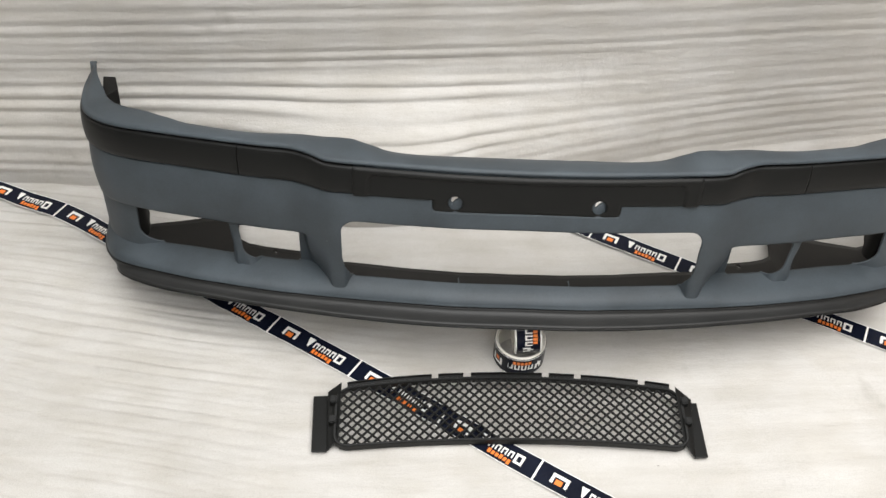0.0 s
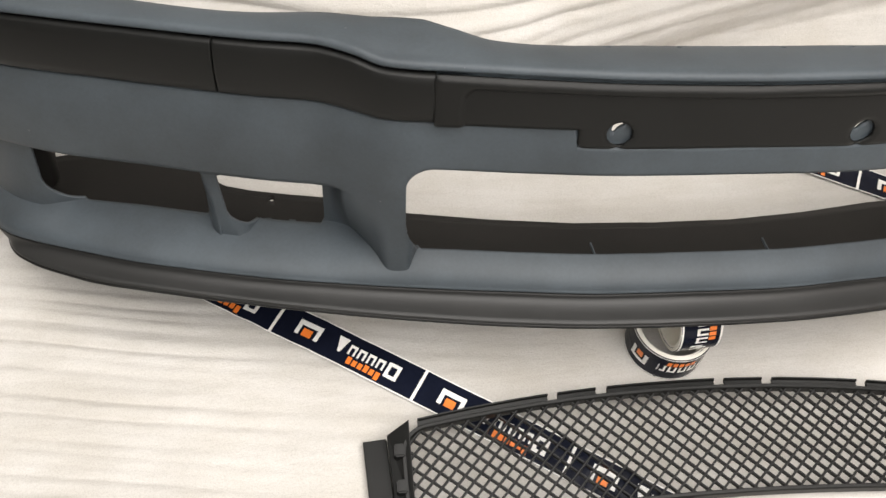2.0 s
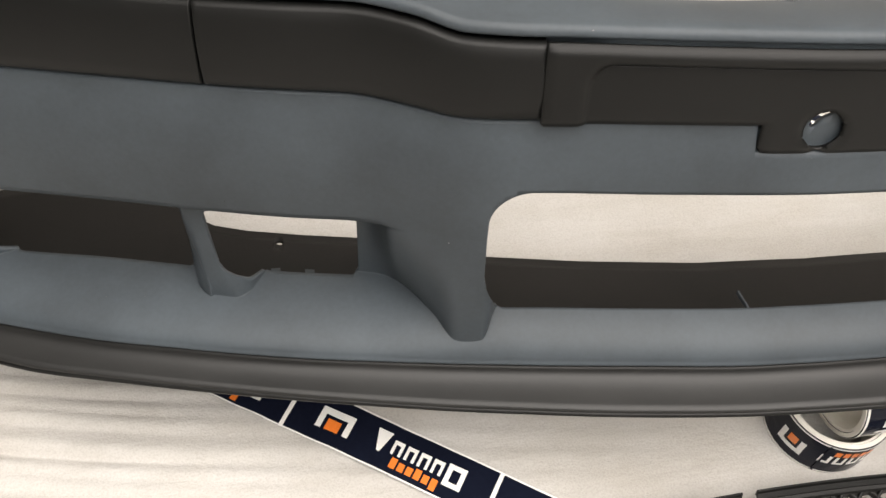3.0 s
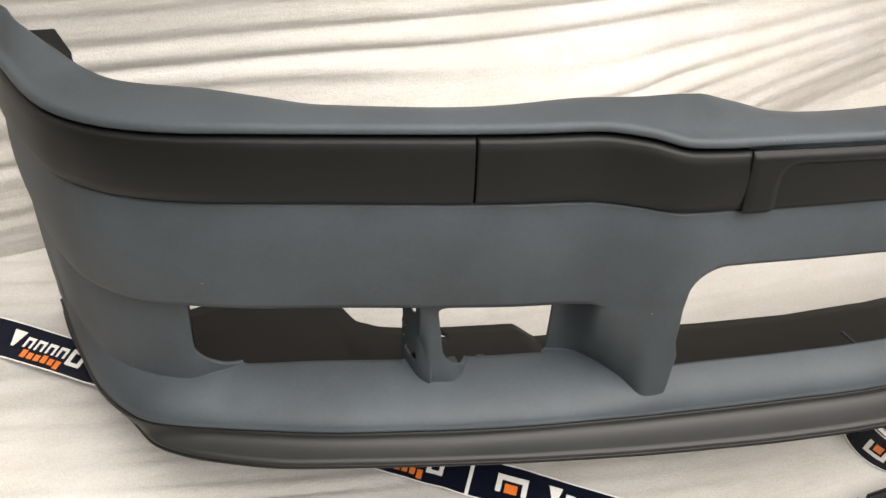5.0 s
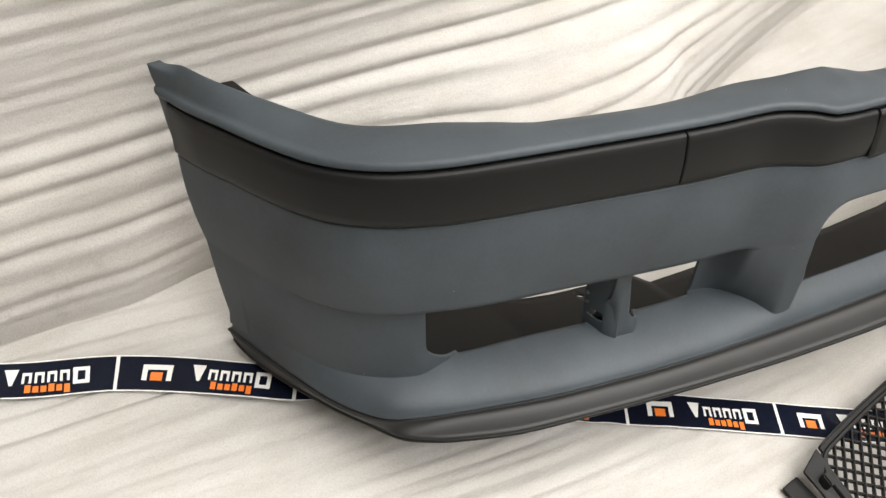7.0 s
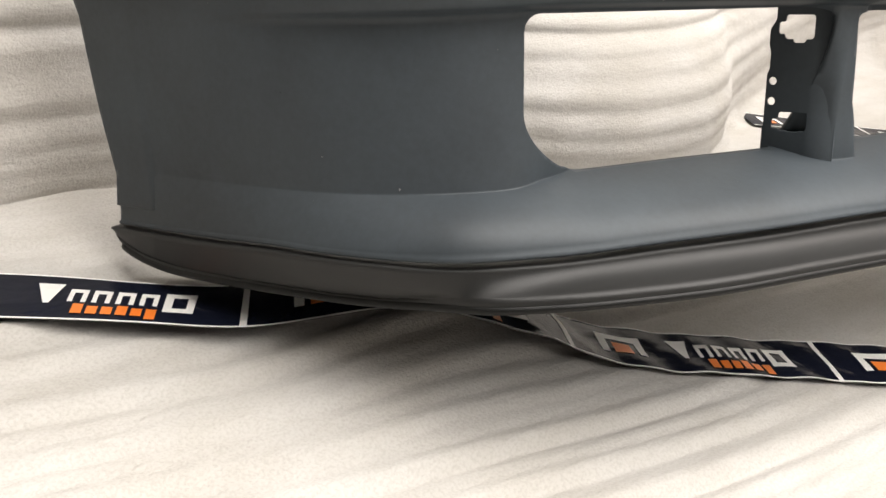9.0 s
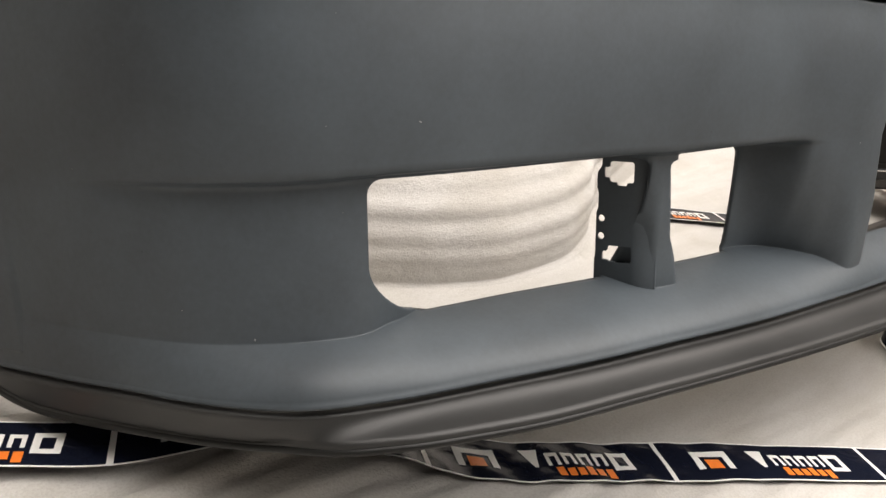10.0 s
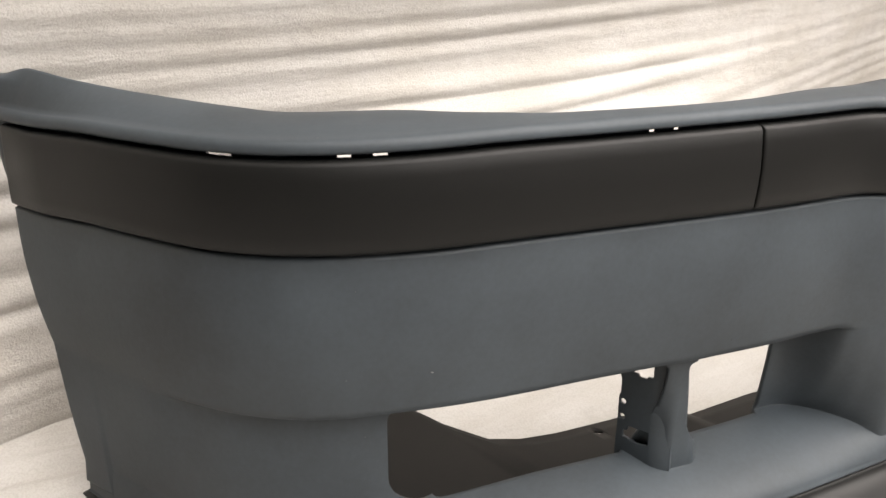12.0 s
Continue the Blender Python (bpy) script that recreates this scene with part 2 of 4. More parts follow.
def foam_sheet():
    xs = np.linspace(-1.9, 1.9, 270)
    base = smooth_line(xs, [-1.9, -0.97, -0.88, -0.775, -0.615, -0.496, -0.436, -0.38, -0.30, -0.22, -0.11, -0.03, 0.22, 0.54, 1.1, 1.9], [0.52, 0.490, 0.482, 0.490, 0.466, 0.420, 0.390, 0.359, 0.336, 0.334, 0.360, 0.402, 0.480, 0.540, 0.585, 0.61])
    radius = smooth_line(xs, [-1.9, -0.6, -0.3, 0.1, 0.6, 1.9], [0.006, 0.006, 0.012, 0.035, 0.07, 0.09])
    lean = smooth_line(xs, [-1.9, -1.0, -0.5, -0.1, 0.2, 0.6, 1.9], [0.36, 0.2, 0.1, 0.025, 0.0, 0.015, 0.05])
    fan = ease(0.0, 0.9, xs) * 0.02 + np.maximum(xs - 0.4, 0) * 0.04
    run = np.r_[np.linspace(-2.1, -1.3, 60), np.linspace(-1.295, -0.02, 400), np.linspace(-0.017, 0.13, 50), np.linspace(0.133, 0.95, 290), np.linspace(0.96, 1.35, 50)]
    pts = np.zeros((len(run), len(xs), 3))
    for j, x in enumerate(xs):
        r = radius[j]
        for i, u in enumerate(run):
            # floor, then a rounded turn, then the wall
            start = -r
            if u < start:
                y, z, ny, nz = base[j] + u, 0.0, 0.0, 1.0
            elif u < start + r * math.pi / 2:
                a = (u - start) / r
                y, z, ny, nz = base[j] - r + r * math.sin(a), r - r * math.cos(a), -math.sin(a), math.cos(a)
            else:
                z = r + u - start - r * math.pi / 2
                y, ny, nz = base[j] + (0.535 + 0.03 * ease(0.0, 1.0, x) - base[j]) * ease(0.01, 0.28, z - r), -1.0, 0.0
            if u < 0:
                v = y - lean[j] + 0.03 * noise.noise((x * 1.3, y * 1.5, 5.5)) + 0.012 * noise.noise((x * 4.0, y * 4.0, 7.5))
                w = ripples(x, v, 3.1, 0.031)
                fade = min(1.0, max(0.35, 0.7 + 1.1 * noise.noise((x * 1.7, u * 1.4, 2.2))))
                fade *= (1 - 0.62 * float(ease(-0.65, -0.3, x))) * (1 - 0.4 * float(ease(0.1, -0.2, y)))
                h = (w - 0.65) * 0.0066 * fade + 0.0009 * float(ease(-0.3, -0.5, x)) * math.cos(2 * math.pi * (v / 0.0165 + 0.9 * noise.noise((x * 2.4, v * 9.0, 6.1)))) + noise.noise((x * 2.6, u * 1.3, 9.2)) * 0.007 + 0.006 * math.exp(-(((x + 0.87) / 0.2) ** 2) - ((y - 0.36) / 0.11) ** 2)
                h += floor_swell(x, y)
                h += 0.003 * math.exp(-(((x + 0.62 + 0.1 * u) / 0.05) ** 2)) * ease(-0.35, -0.6, u)
            else:
                v = z - 0.02 * x - fan[j] * math.exp(-z / 0.4)
                w = ripples(x * 0.5, v, 13.1, 0.029)
                w += 0.1 * noise.noise((x * 5.0, v * 55.0, 4.4))
                h = w * 0.003 - 0.004 + noise.noise((x * 0.9, u * 1.4, 9.2)) * 0.004
                h *= 1 + (1.2 + 1.6 * float(ease(-0.6, -0.45, x) * ease(0.1, -0.05, x))) * float(ease(0.34, 0.2, z)) - 0.3 * float(ease(-0.3, -0.1, x) * ease(0.2, 0.3, z))
                h *= 1 - 0.75 * float(ease(-0.15, 0.35, x)) * float(ease(0.46, 0.2, z))
                if z < 0.03:
                    h *= z / 0.03
            pts[i, j] = (x, y + ny * h, z + nz * h - (0.004 if u < 0 else 0.004 * max(0.0, 1 - z / 0.02)))
    verts, faces = clipped_grid(pts, np.ones(pts.shape[:2]))
    faces = [f[::-1] for f in faces]
    ob = new("packing_foam_sheet", mesh_from("packing_foam_sheet", verts, faces, FOAM))
    solidify(ob, 0.003)
    return tagged(ob, "white rippled packing foam sheet covering floor and wall", "foam sheet", kind="structure")


foam_sheet()

# ---- the bumper ----
HALF_X = [0, 0.1001, 0.2001, 0.2701, 0.3101, 0.3351, 0.3601, 0.38, 0.4, 0.4498, 0.4998, 0.5498, 0.6001, 0.6504, 0.691, 0.7219, 0.7491, 0.7723, 0.7919, 0.8091, 0.8251, 0.838, 0.8475, 0.8566]
HALF_Y = [-0.0413, -0.037, -0.0247, -0.0135, -0.0074, -0.0013, 0.0098, 0.0199, 0.0281, 0.0387, 0.0518, 0.0666, 0.0818, 0.0967, 0.1118, 0.1268, 0.1443, 0.1664, 0.1945, 0.2384, 0.2987, 0.3588, 0.4291, 0.5191]


def plan_curve(step=0.0025):
    """Stations round the front of the bumper: places and outward directions."""
    bx = np.array([-v for v in HALF_X[::-1]] + HALF_X[1:])
    by = np.array(HALF_Y[::-1] + HALF_Y[1:])
    arc = np.r_[0, np.cumsum(np.hypot(np.diff(bx), np.diff(by)))]
    fine = np.linspace(0, arc[-1], 2400)
    px, py = smooth_line(fine, arc, bx), smooth_line(fine, arc, by)
    k = np.exp(-np.linspace(-2.2, 2.2, 31) ** 2)
    k /= k.sum()
    pad = 15
    for p in (px, py):
        q = np.r_[2 * p[0] - p[pad:0:-1], p, 2 * p[-1] - p[-2 : -pad - 2 : -1]]
        p[:] = np.convolve(q, k, "valid")
    s = np.linspace(0, arc[-1], int(arc[-1] / step) + 1)
    x, y = np.interp(s, fine, px), np.interp(s, fine, py)
    tx, ty = np.gradient(x), np.gradient(y)
    n = np.hypot(tx, ty)
    return s, x, y, ty / n, -tx / n


S, BX, BY, NX, NY = plan_curve()
AX = np.abs(BX)

Z0 = smooth_line(AX, [0, 0.1, 0.2, 0.24, 0.28, 0.31, 0.34, 0.38, 0.45, 0.5, 0.6, 0.65, 0.7, 0.74, 0.77, 0.8, 0.82, 0.832, 0.842, 0.855], [0.3955, 0.3973, 0.4016, 0.4055, 0.4178, 0.4251, 0.4254, 0.4216, 0.4187, 0.4177, 0.4202, 0.4241, 0.4283, 0.4292, 0.4293, 0.432, 0.4345, 0.4385, 0.443, 0.4435])
D0 = smooth_line(AX, [0, 0.1, 0.2, 0.27, 0.32, 0.4, 0.5, 0.6, 0.65, 0.7, 0.74, 0.765, 0.785, 0.8, 0.815, 0.825, 0.838, 0.85], [-0.0806, -0.0791, -0.0683, -0.0651, -0.0644, -0.0586, -0.0516, -0.0507, -0.0584, -0.061, -0.0581, -0.0551, -0.0508, -0.0467, -0.0417, -0.034, -0.022, -0.014])
Z1 = smooth_line(AX, [0, 0.15, 0.28, 0.335, 0.365, 0.4, 0.5, 0.6, 0.65, 0.7, 0.74, 0.78, 0.8, 0.82, 0.835, 0.85], [0.4033, 0.4065, 0.4087, 0.41, 0.4166, 0.4194, 0.4198, 0.4201, 0.4206, 0.4193, 0.4184, 0.4179, 0.418, 0.4167, 0.4128, 0.41])
Z2 = smooth_line(AX, [0, 0.15, 0.28, 0.335, 0.365, 0.4, 0.5, 0.6, 0.65, 0.7, 0.74, 0.78, 0.8, 0.82, 0.835, 0.85], [0.3568, 0.355, 0.3519, 0.351, 0.354, 0.3562, 0.3573, 0.3584, 0.3589, 0.3581, 0.3578, 0.3576, 0.3576, 0.3563, 0.3517, 0.3475])
Z3 = smooth_line(AX, [0, 0.2, 0.32, 0.4, 0.5, 0.6, 0.7, 0.76, 0.8, 0.82, 0.85], [0.2549, 0.2544, 0.2541, 0.2545, 0.2556, 0.2568, 0.2569, 0.2549, 0.2544, 0.2534, 0.2516])
D3 = smooth_line(AX, [0, 0.365, 0.38, 0.404, 0.489, 0.507, 0.526, 0.543, 0.58, 0.7, 0.745, 0.783, 0.8, 0.818, 0.85], [-0.0037, -0.0037, -0.006, -0.042, -0.036, -0.013, -0.013, -0.028, -0.026, -0.019, -0.0145, -0.0125, -0.0085, -0.0038, -0.0036])
D4 = smooth_line(AX, [0, 0.25, 0.304, 0.315, 0.335, 0.36, 0.402, 0.479, 0.4905, 0.499, 0.519, 0.531, 0.6, 0.672, 0.70, 0.725, 0.745, 0.783, 0.81, 0.85], [-0.035, -0.034, -0.033, -0.012, -0.010, -0.026, -0.049, -0.049, -0.024, -0.018, -0.018, -0.044, -0.046, -0.042, -0.027, -0.014, -0.012, -0.010, -0.009, -0.006])
D4_OPEN = smooth_line(AX, [0, 0.25, 0.301, 0.33, 0.36, 0.402, 0.49, 0.531, 0.6, 0.685, 0.708, 0.725, 0.745, 0.783, 0.81, 0.85], [-0.035, -0.034, -0.0335, -0.036, -0.042, -0.049, -0.0485, -0.046, -0.046, -0.040, -0.022, -0.014, -0.012, -0.010, -0.009, -0.006])


def offset_to(xs, ys):
    """How far outwards each station must go to meet another plan curve."""
    fx = np.linspace(0, xs[-1], 700)
    fy = smooth_line(fx, [-v for v in xs[:0:-1]] + xs, ys[:0:-1] + ys)
    px, py = np.r_[-fx[::-1], fx[1:]], np.r_[fy[::-1], fy[1:]]
    out = np.zeros(len(S))
    for j in range(len(S)):
        along = (px - BX[j]) * -NY[j] + (py - BY[j]) * NX[j]
        d = (px - BX[j]) * NX[j] + (py - BY[j]) * NY[j]
        k = np.nonzero(along[:-1] * along[1:] <= 0)[0]
        w = along[k] / (along[k] - along[k + 1] + 1e-12)
        meet = d[k] * (1 - w) + d[k + 1] * w
        out[j] = meet[np.argmin(np.abs(meet))] if len(k) else out[j - 1]
    k = np.exp(-np.linspace(-1.8, 1.8, 15) ** 2)
    return np.convolve(np.pad(out, 7, "edge"), k / k.sum(), "valid")


D5 = offset_to([0, 0.0998, 0.1997, 0.2997, 0.3995, 0.4992, 0.5491, 0.5993, 0.6499, 0.7011, 0.7324, 0.7596, 0.7786, 0.7956, 0.8093, 0.8218, 0.8326, 0.8449], [-0.0389, -0.0343, -0.0207, -0.0044, 0.013, 0.0335, 0.0462, 0.06, 0.0782, 0.0997, 0.1127, 0.1282, 0.1533, 0.1917, 0.2487, 0.3194, 0.3899, 0.4802])
D6 = offset_to([0, 0.0998, 0.1999, 0.3005, 0.4011, 0.5013, 0.6015, 0.6517, 0.7, 0.725, 0.7376, 0.75, 0.76, 0.768, 0.7812, 0.8, 0.8168, 0.84], [-0.0662, -0.0612, -0.0483, -0.0301, -0.0095, 0.0139, 0.0406, 0.056, 0.0785, 0.0925, 0.1025, 0.113, 0.128, 0.1505, 0.1819, 0.2333, 0.2868, 0.40])
Z5 = smooth_line(AX, [0, 0.2, 0.3, 0.42, 0.54, 0.65, 0.7, 0.74, 0.77, 0.8, 0.825, 0.85], [0.1435, 0.1416, 0.1403, 0.1405, 0.1431, 0.1437, 0.1428, 0.1437, 0.1436, 0.1433, 0.1385, 0.1333])
Z6 = smooth_line(AX, [0, 0.1, 0.2, 0.3, 0.4, 0.5, 0.6, 0.7, 0.75, 0.775, 0.8, 0.825, 0.85], [0.1158, 0.115, 0.1137, 0.1133, 0.1144, 0.1165, 0.1185, 0.1188, 0.1172, 0.1142, 0.1128, 0.1122, 0.112])


def apron(j, t):
    """The sloping shelf below the openings: t runs from its back edge to the seam of the lip."""
    crest = 0.172 - 0.004 * ease(0.68, 0.73, AX[j])
    drop = 0.0095 - 0.007 * ease(0.74, 0.79, AX[j])
    d = D4_OPEN[j] + (D5[j] - D4_OPEN[j]) * t
    return d, crest - (crest - Z5[j] - drop) * (0.7 * t + 0.3 * t * t) - drop * (1 - np.sqrt(1 - np.minimum(t, 1) ** 6))


APRON_FROM, Z4 = np.zeros(len(S)), np.zeros(len(S))
for j in range(len(S)):
    run = np.linspace(0, 0.8, 161)
    APRON_FROM[j] = np.interp(D4[j], apron(j, run)[0], run)
    Z4[j] = apron(j, APRON_FROM[j])[1]


def spot(j, d, z):
    return np.array([BX[j] + NX[j] * d, BY[j] + NY[j] * d, z])


def round_box(x, z, x0, x1, z0, z1, r):
    qx, qz = np.abs(x - (x0 + x1) / 2) - (x1 - x0) / 2 + r, np.abs(z - (z0 + z1) / 2) - (z1 - z0) / 2 + r
    return np.hypot(np.maximum(qx, 0), np.maximum(qz, 0)) + np.minimum(np.maximum(qx, qz), 0) - r


def end_reach(z):
    """How far back the ends of the shell reach at a height."""
    return np.interp(z, [0.1, 0.135, 0.165, 0.2, 0.25, 0.3, 0.35, 0.385, 0.41, 0.418, 0.428, 0.442], [0.355, 0.353, 0.3465, 0.3535, 0.3612, 0.3699, 0.3838, 0.395, 0.4015, 0.409, 0.4155, 0.419])


def bumper_profile(j):
    """Offset outwards and height, from the shelf's back edge down to the lip."""
    z1, z2, rows = Z1[j], Z2[j], []
    deep = -0.010 + 0.0075 * float(ease(0.275, 0.25, AX[j]))
    deep *= 0.08 + 0.92 * float(ease(0.392, 0.372, BY[j]))
    zc = z2 if AX[j] > 0.158 else 0.333
    tip = float(ease(0.372, 0.412, BY[j]))
    for t in np.linspace(0, 1, 13):
        d, z = D0[j] * (1 - t) - 0.007 * t, Z0[j] * (1 - t) + (z1 + 0.0065) * t + 0.003 * math.sin(math.pi * t)
        # towards the ends the shelf folds up into a narrow upright tip
        q = max(0.0, 2 * t - 1)
        rows.append((d + (-0.016 + 0.013 * min(1.0, 2 * t) - d) * tip, z + (0.4365 - (0.4365 - z1 - 0.0065) * q - z) * tip))
    rows += [(-0.0035, z1 + 0.0061), (-0.0012, z1 + 0.0051), (0.0004, z1 + 0.0030), (0.0009, z1 + 0.0006), (0.0004, z1 - 0.0012), (-0.003, z1 - 0.0022)]
    rows += [(deep * 0.8, z1 - 0.0026), (deep, z1 - 0.004), (deep, z1 - 0.007)]
    for t in np.linspace(0, 1, 8):
        rows.append((deep, (z1 - 0.010) * (1 - t) + (zc + 0.009) * t))
    rows += [(deep, zc + 0.006), (deep, zc + 0.003), (deep * 0.8, zc + 0.0016), (-0.003, zc + 0.001), (-0.0006, zc)]
    high4 = Z4[j]
    for z in np.r_[np.linspace(zc - 0.002, 0.318, 5), np.linspace(0.318, Z3[j] + 0.002, 14)[1:]]:
        k = min(1.0, (z2 - 0.002 - z) / (z2 - 0.004 - Z3[j])) if z < z2 - 0.002 else 0.0
        rows.append((-0.0006 - 0.003 * k + 0.004 * math.sin(math.pi * k), z))
    for t in (0.25, 0.5, 0.75, 1.0):
        e = t * t * (3 - 2 * t)
        rows.append((-0.0036 * (1 - e) + D3[j] * e, Z3[j] + 0.002 - 0.0045 * t))
    for t in np.r_[np.linspace(0, 0.988, 30)[1:], 1.0]:
        rows.append((D3[j] + (D4[j] - D3[j]) * t**1.6, (Z3[j] - 0.0025) * (1 - t) + high4 * t))
    for t in 1 - (1 - APRON_FROM[j]) * np.r_[0.985, np.linspace(1, 0, 16)[1:] ** 1.7]:
        rows.append(apron(j, float(t)))
    rows += [(D5[j] + 0.0012, Z5[j] - 0.0012), (D5[j] + 0.0004, Z5[j] - 0.0026), (D5[j] - 0.004, Z5[j] - 0.003)]
    return rows


def bumper_shell(parent):
    profiles = np.array([bumper_profile(j) for j in range(len(S))])  # station, row, (d, z)
    cols, rows = profiles.shape[:2]
    d, z = profiles[..., 0].T, profiles[..., 1].T
    pts = np.stack([BX + NX * d, BY + NY * d, z], -1)
    x = pts[..., 0]
    ax = np.abs(x)
    below = z < Z1 - 0.0021
    reach = end_reach(z) - pts[..., 1]
    field = np.where(ax > 0.7, reach, 0.05)
    # the cooling opening
    wide = 0.316 - 0.014 * (1 - ease(0.172, 0.225, z))
    opening = round_box(ax / wide * 0.316, z, -0.316, 0.316, 0.1712, 0.301, np.where(z > 0.23, 0.028, 0.007))
    # fog lamp openings
    up = np.clip((z - 0.172) / 0.08, 0, 1)
    big = round_box(ax, z, 0.5215 + 0.0025 * up, 0.7092 - 0.038 * np.clip((0.207 - z) / 0.036, 0, 1) ** 2.2, 0.1712, 0.2535, 0.008)
    small = round_box(ax, z, 0.3985, 0.509 - 0.11 * np.clip(0.25 - z, 0, 0.055) - 0.030 * np.clip((0.200 - z) / 0.029, 0, 1) ** 1.7, 0.1712, 0.250, 0.005)
    for hole in (opening, big, small):
        field = np.minimum(field, np.where(below, hole, 0.05))
    # clip slots above and below the rubbing strip
    for sx, half in ((0.78, 0.006), (0.731, 0.005), (0.714, 0.006), (0.555, 0.005), (0.538, 0.004), (0.12, 0.006), (0.05, 0.004)):
        slot = np.maximum(np.abs(ax - sx) - half * 0.75, np.abs(z - (Z1 - 0.0055)) - np.where(ax < 0.3, 0.0012, 0.0016))
        field = np.minimum(field, np.where(below, slot, 0.05))
    for sx, half in ((0.731, 0.006), (0.716, 0.005), (0.553, 0.005), (0.538, 0.004), (0.51, 0.013), (0.464, 0.019), (0.403, 0.006), (0.36, 0.004)):
        slot = np.maximum(np.abs(ax - sx) - half, np.abs(z - (Z2 + 0.0045)) - 0.003)
        field = np.minimum(field, np.where(below, slot, 0.05))
    # screw holes behind the plate panel
    for sx in (-0.121, 0.119):
        field = np.minimum(field, np.hypot((x - sx - 0.001) * 0.6, z - 0.3585) - 0.0036)
        field = np.minimum(field, np.hypot(x - sx + 0.004, z - 0.349) - 0.0024)
    verts, faces = clipped_grid(pts, field)
    ob = part("shell", mesh_from("shell", verts, [f[::-1] for f in faces], PRIMER, mats=[INSIDE]), parent, "grey primer-coated plastic shell, black inside")
    solidify(ob, 0.0035, -1.0, 1)
    ob.modifiers[0].material_offset_rim = 0
    return ob


def strip_segment(name, parent, x0, x1, label):
    """One length of the black rubbing strip."""
    k = np.arange(len(S))
    half = BX.copy()
    limit = np.array([end_reach(Z1[j] - 0.02) - 0.010 for j in k])
    good = k[BY < limit]
    k0, k1 = max(np.interp(x0, half, k), good[0]), min(np.interp(x1, half, k), good[-1])
    knots = np.r_[k0, k0 + 0.25, np.arange(math.ceil(k0 + 0.3), k1 - 0.3), k1 - 0.25, k1]
    at = lambda table, q: float(np.interp(q, k, table))
    loops = []
    for n, q in enumerate(knots):
        a, b = at(Z1, q) - 0.0042, at(Z2, q) + 0.0026
        lift = 0.0035 if 0 < n < len(knots) - 1 else 0.0024
        thin = float(ease(0.395, 0.33, at(BY, q)))
        lift *= 0.2 + 0.8 * thin
        face = [(-0.006, a), (-0.001, a - 0.0002), (lift * 0.7, a - 0.0012)]
        for t in np.linspace(0.06, 0.94, 7):
            face.append((lift + 0.0025 * thin * math.sin(math.pi * t), a * (1 - t) + b * t))
        face += [(lift * 0.6, b + 0.0008), (-0.001, b), (-0.006, b)]
        px, py, nx, ny = (at(table, q) for table in (BX, BY, NX, NY))
        loops.append([(px + nx * d, py + ny * d, z) for d, z in face])
    verts, faces = sweep(loops)
    return part(name, mesh_from(name, verts, [f[::-1] for f in faces], BLACK), parent, label)


def plate_panel(parent):
    js = [j for j in range(len(S)) if AX[j] <= 0.2945]
    rise = np.array([Z1[j] for j in js]) - 0.402
    zs = np.linspace(0.3285, 0.3985, 60)
    x = np.array([[BX[j] for j in js] for _ in zs])
    z = np.array([[v] * len(js) for v in zs])
    ax = np.abs(x)
    tab = round_box(x, z, -0.1565, 0.1565, 0.3335, 0.42, 0.006)
    bar = np.maximum(np.maximum(0.3535 - z, z - 0.3978), ax - 0.28955)
    field = -np.minimum(tab, bar)
    field = np.minimum(field, 0.3978 - z)
    inset = round_box(x, z, -0.266, 0.266, 0.2, 0.3895, 0.017)
    d = 0.0046 - 0.0040 * (1 - ease(-0.002, 0.001, inset)) - 0.003 * ease(0.392, 0.398, z)
    d = d - 0.002 * ease(-0.003, 0.0, -field)
    for sx in (-0.12, 0.12):
        hole = np.hypot(x - sx, z - 0.349) - 0.0132
        field = np.minimum(field, hole)
        d = d - 0.002 * (1 - ease(0.0, 0.003, hole))
    # the upper edge follows the shell's rim
    up = z + rise * ease(0.356, 0.39, z)
    pts = np.array([[spot(j, d[i, n], up[i, n]) for n, j in enumerate(js)] for i in range(len(zs))])
    verts, faces = clipped_grid(pts, field)
    ob = part("plate_panel", mesh_from("plate_panel", verts, [f[::-1] for f in faces], BLACK), parent, "black plate mounting panel with two round holes")
    return solidify(ob, 0.003, -1.0)


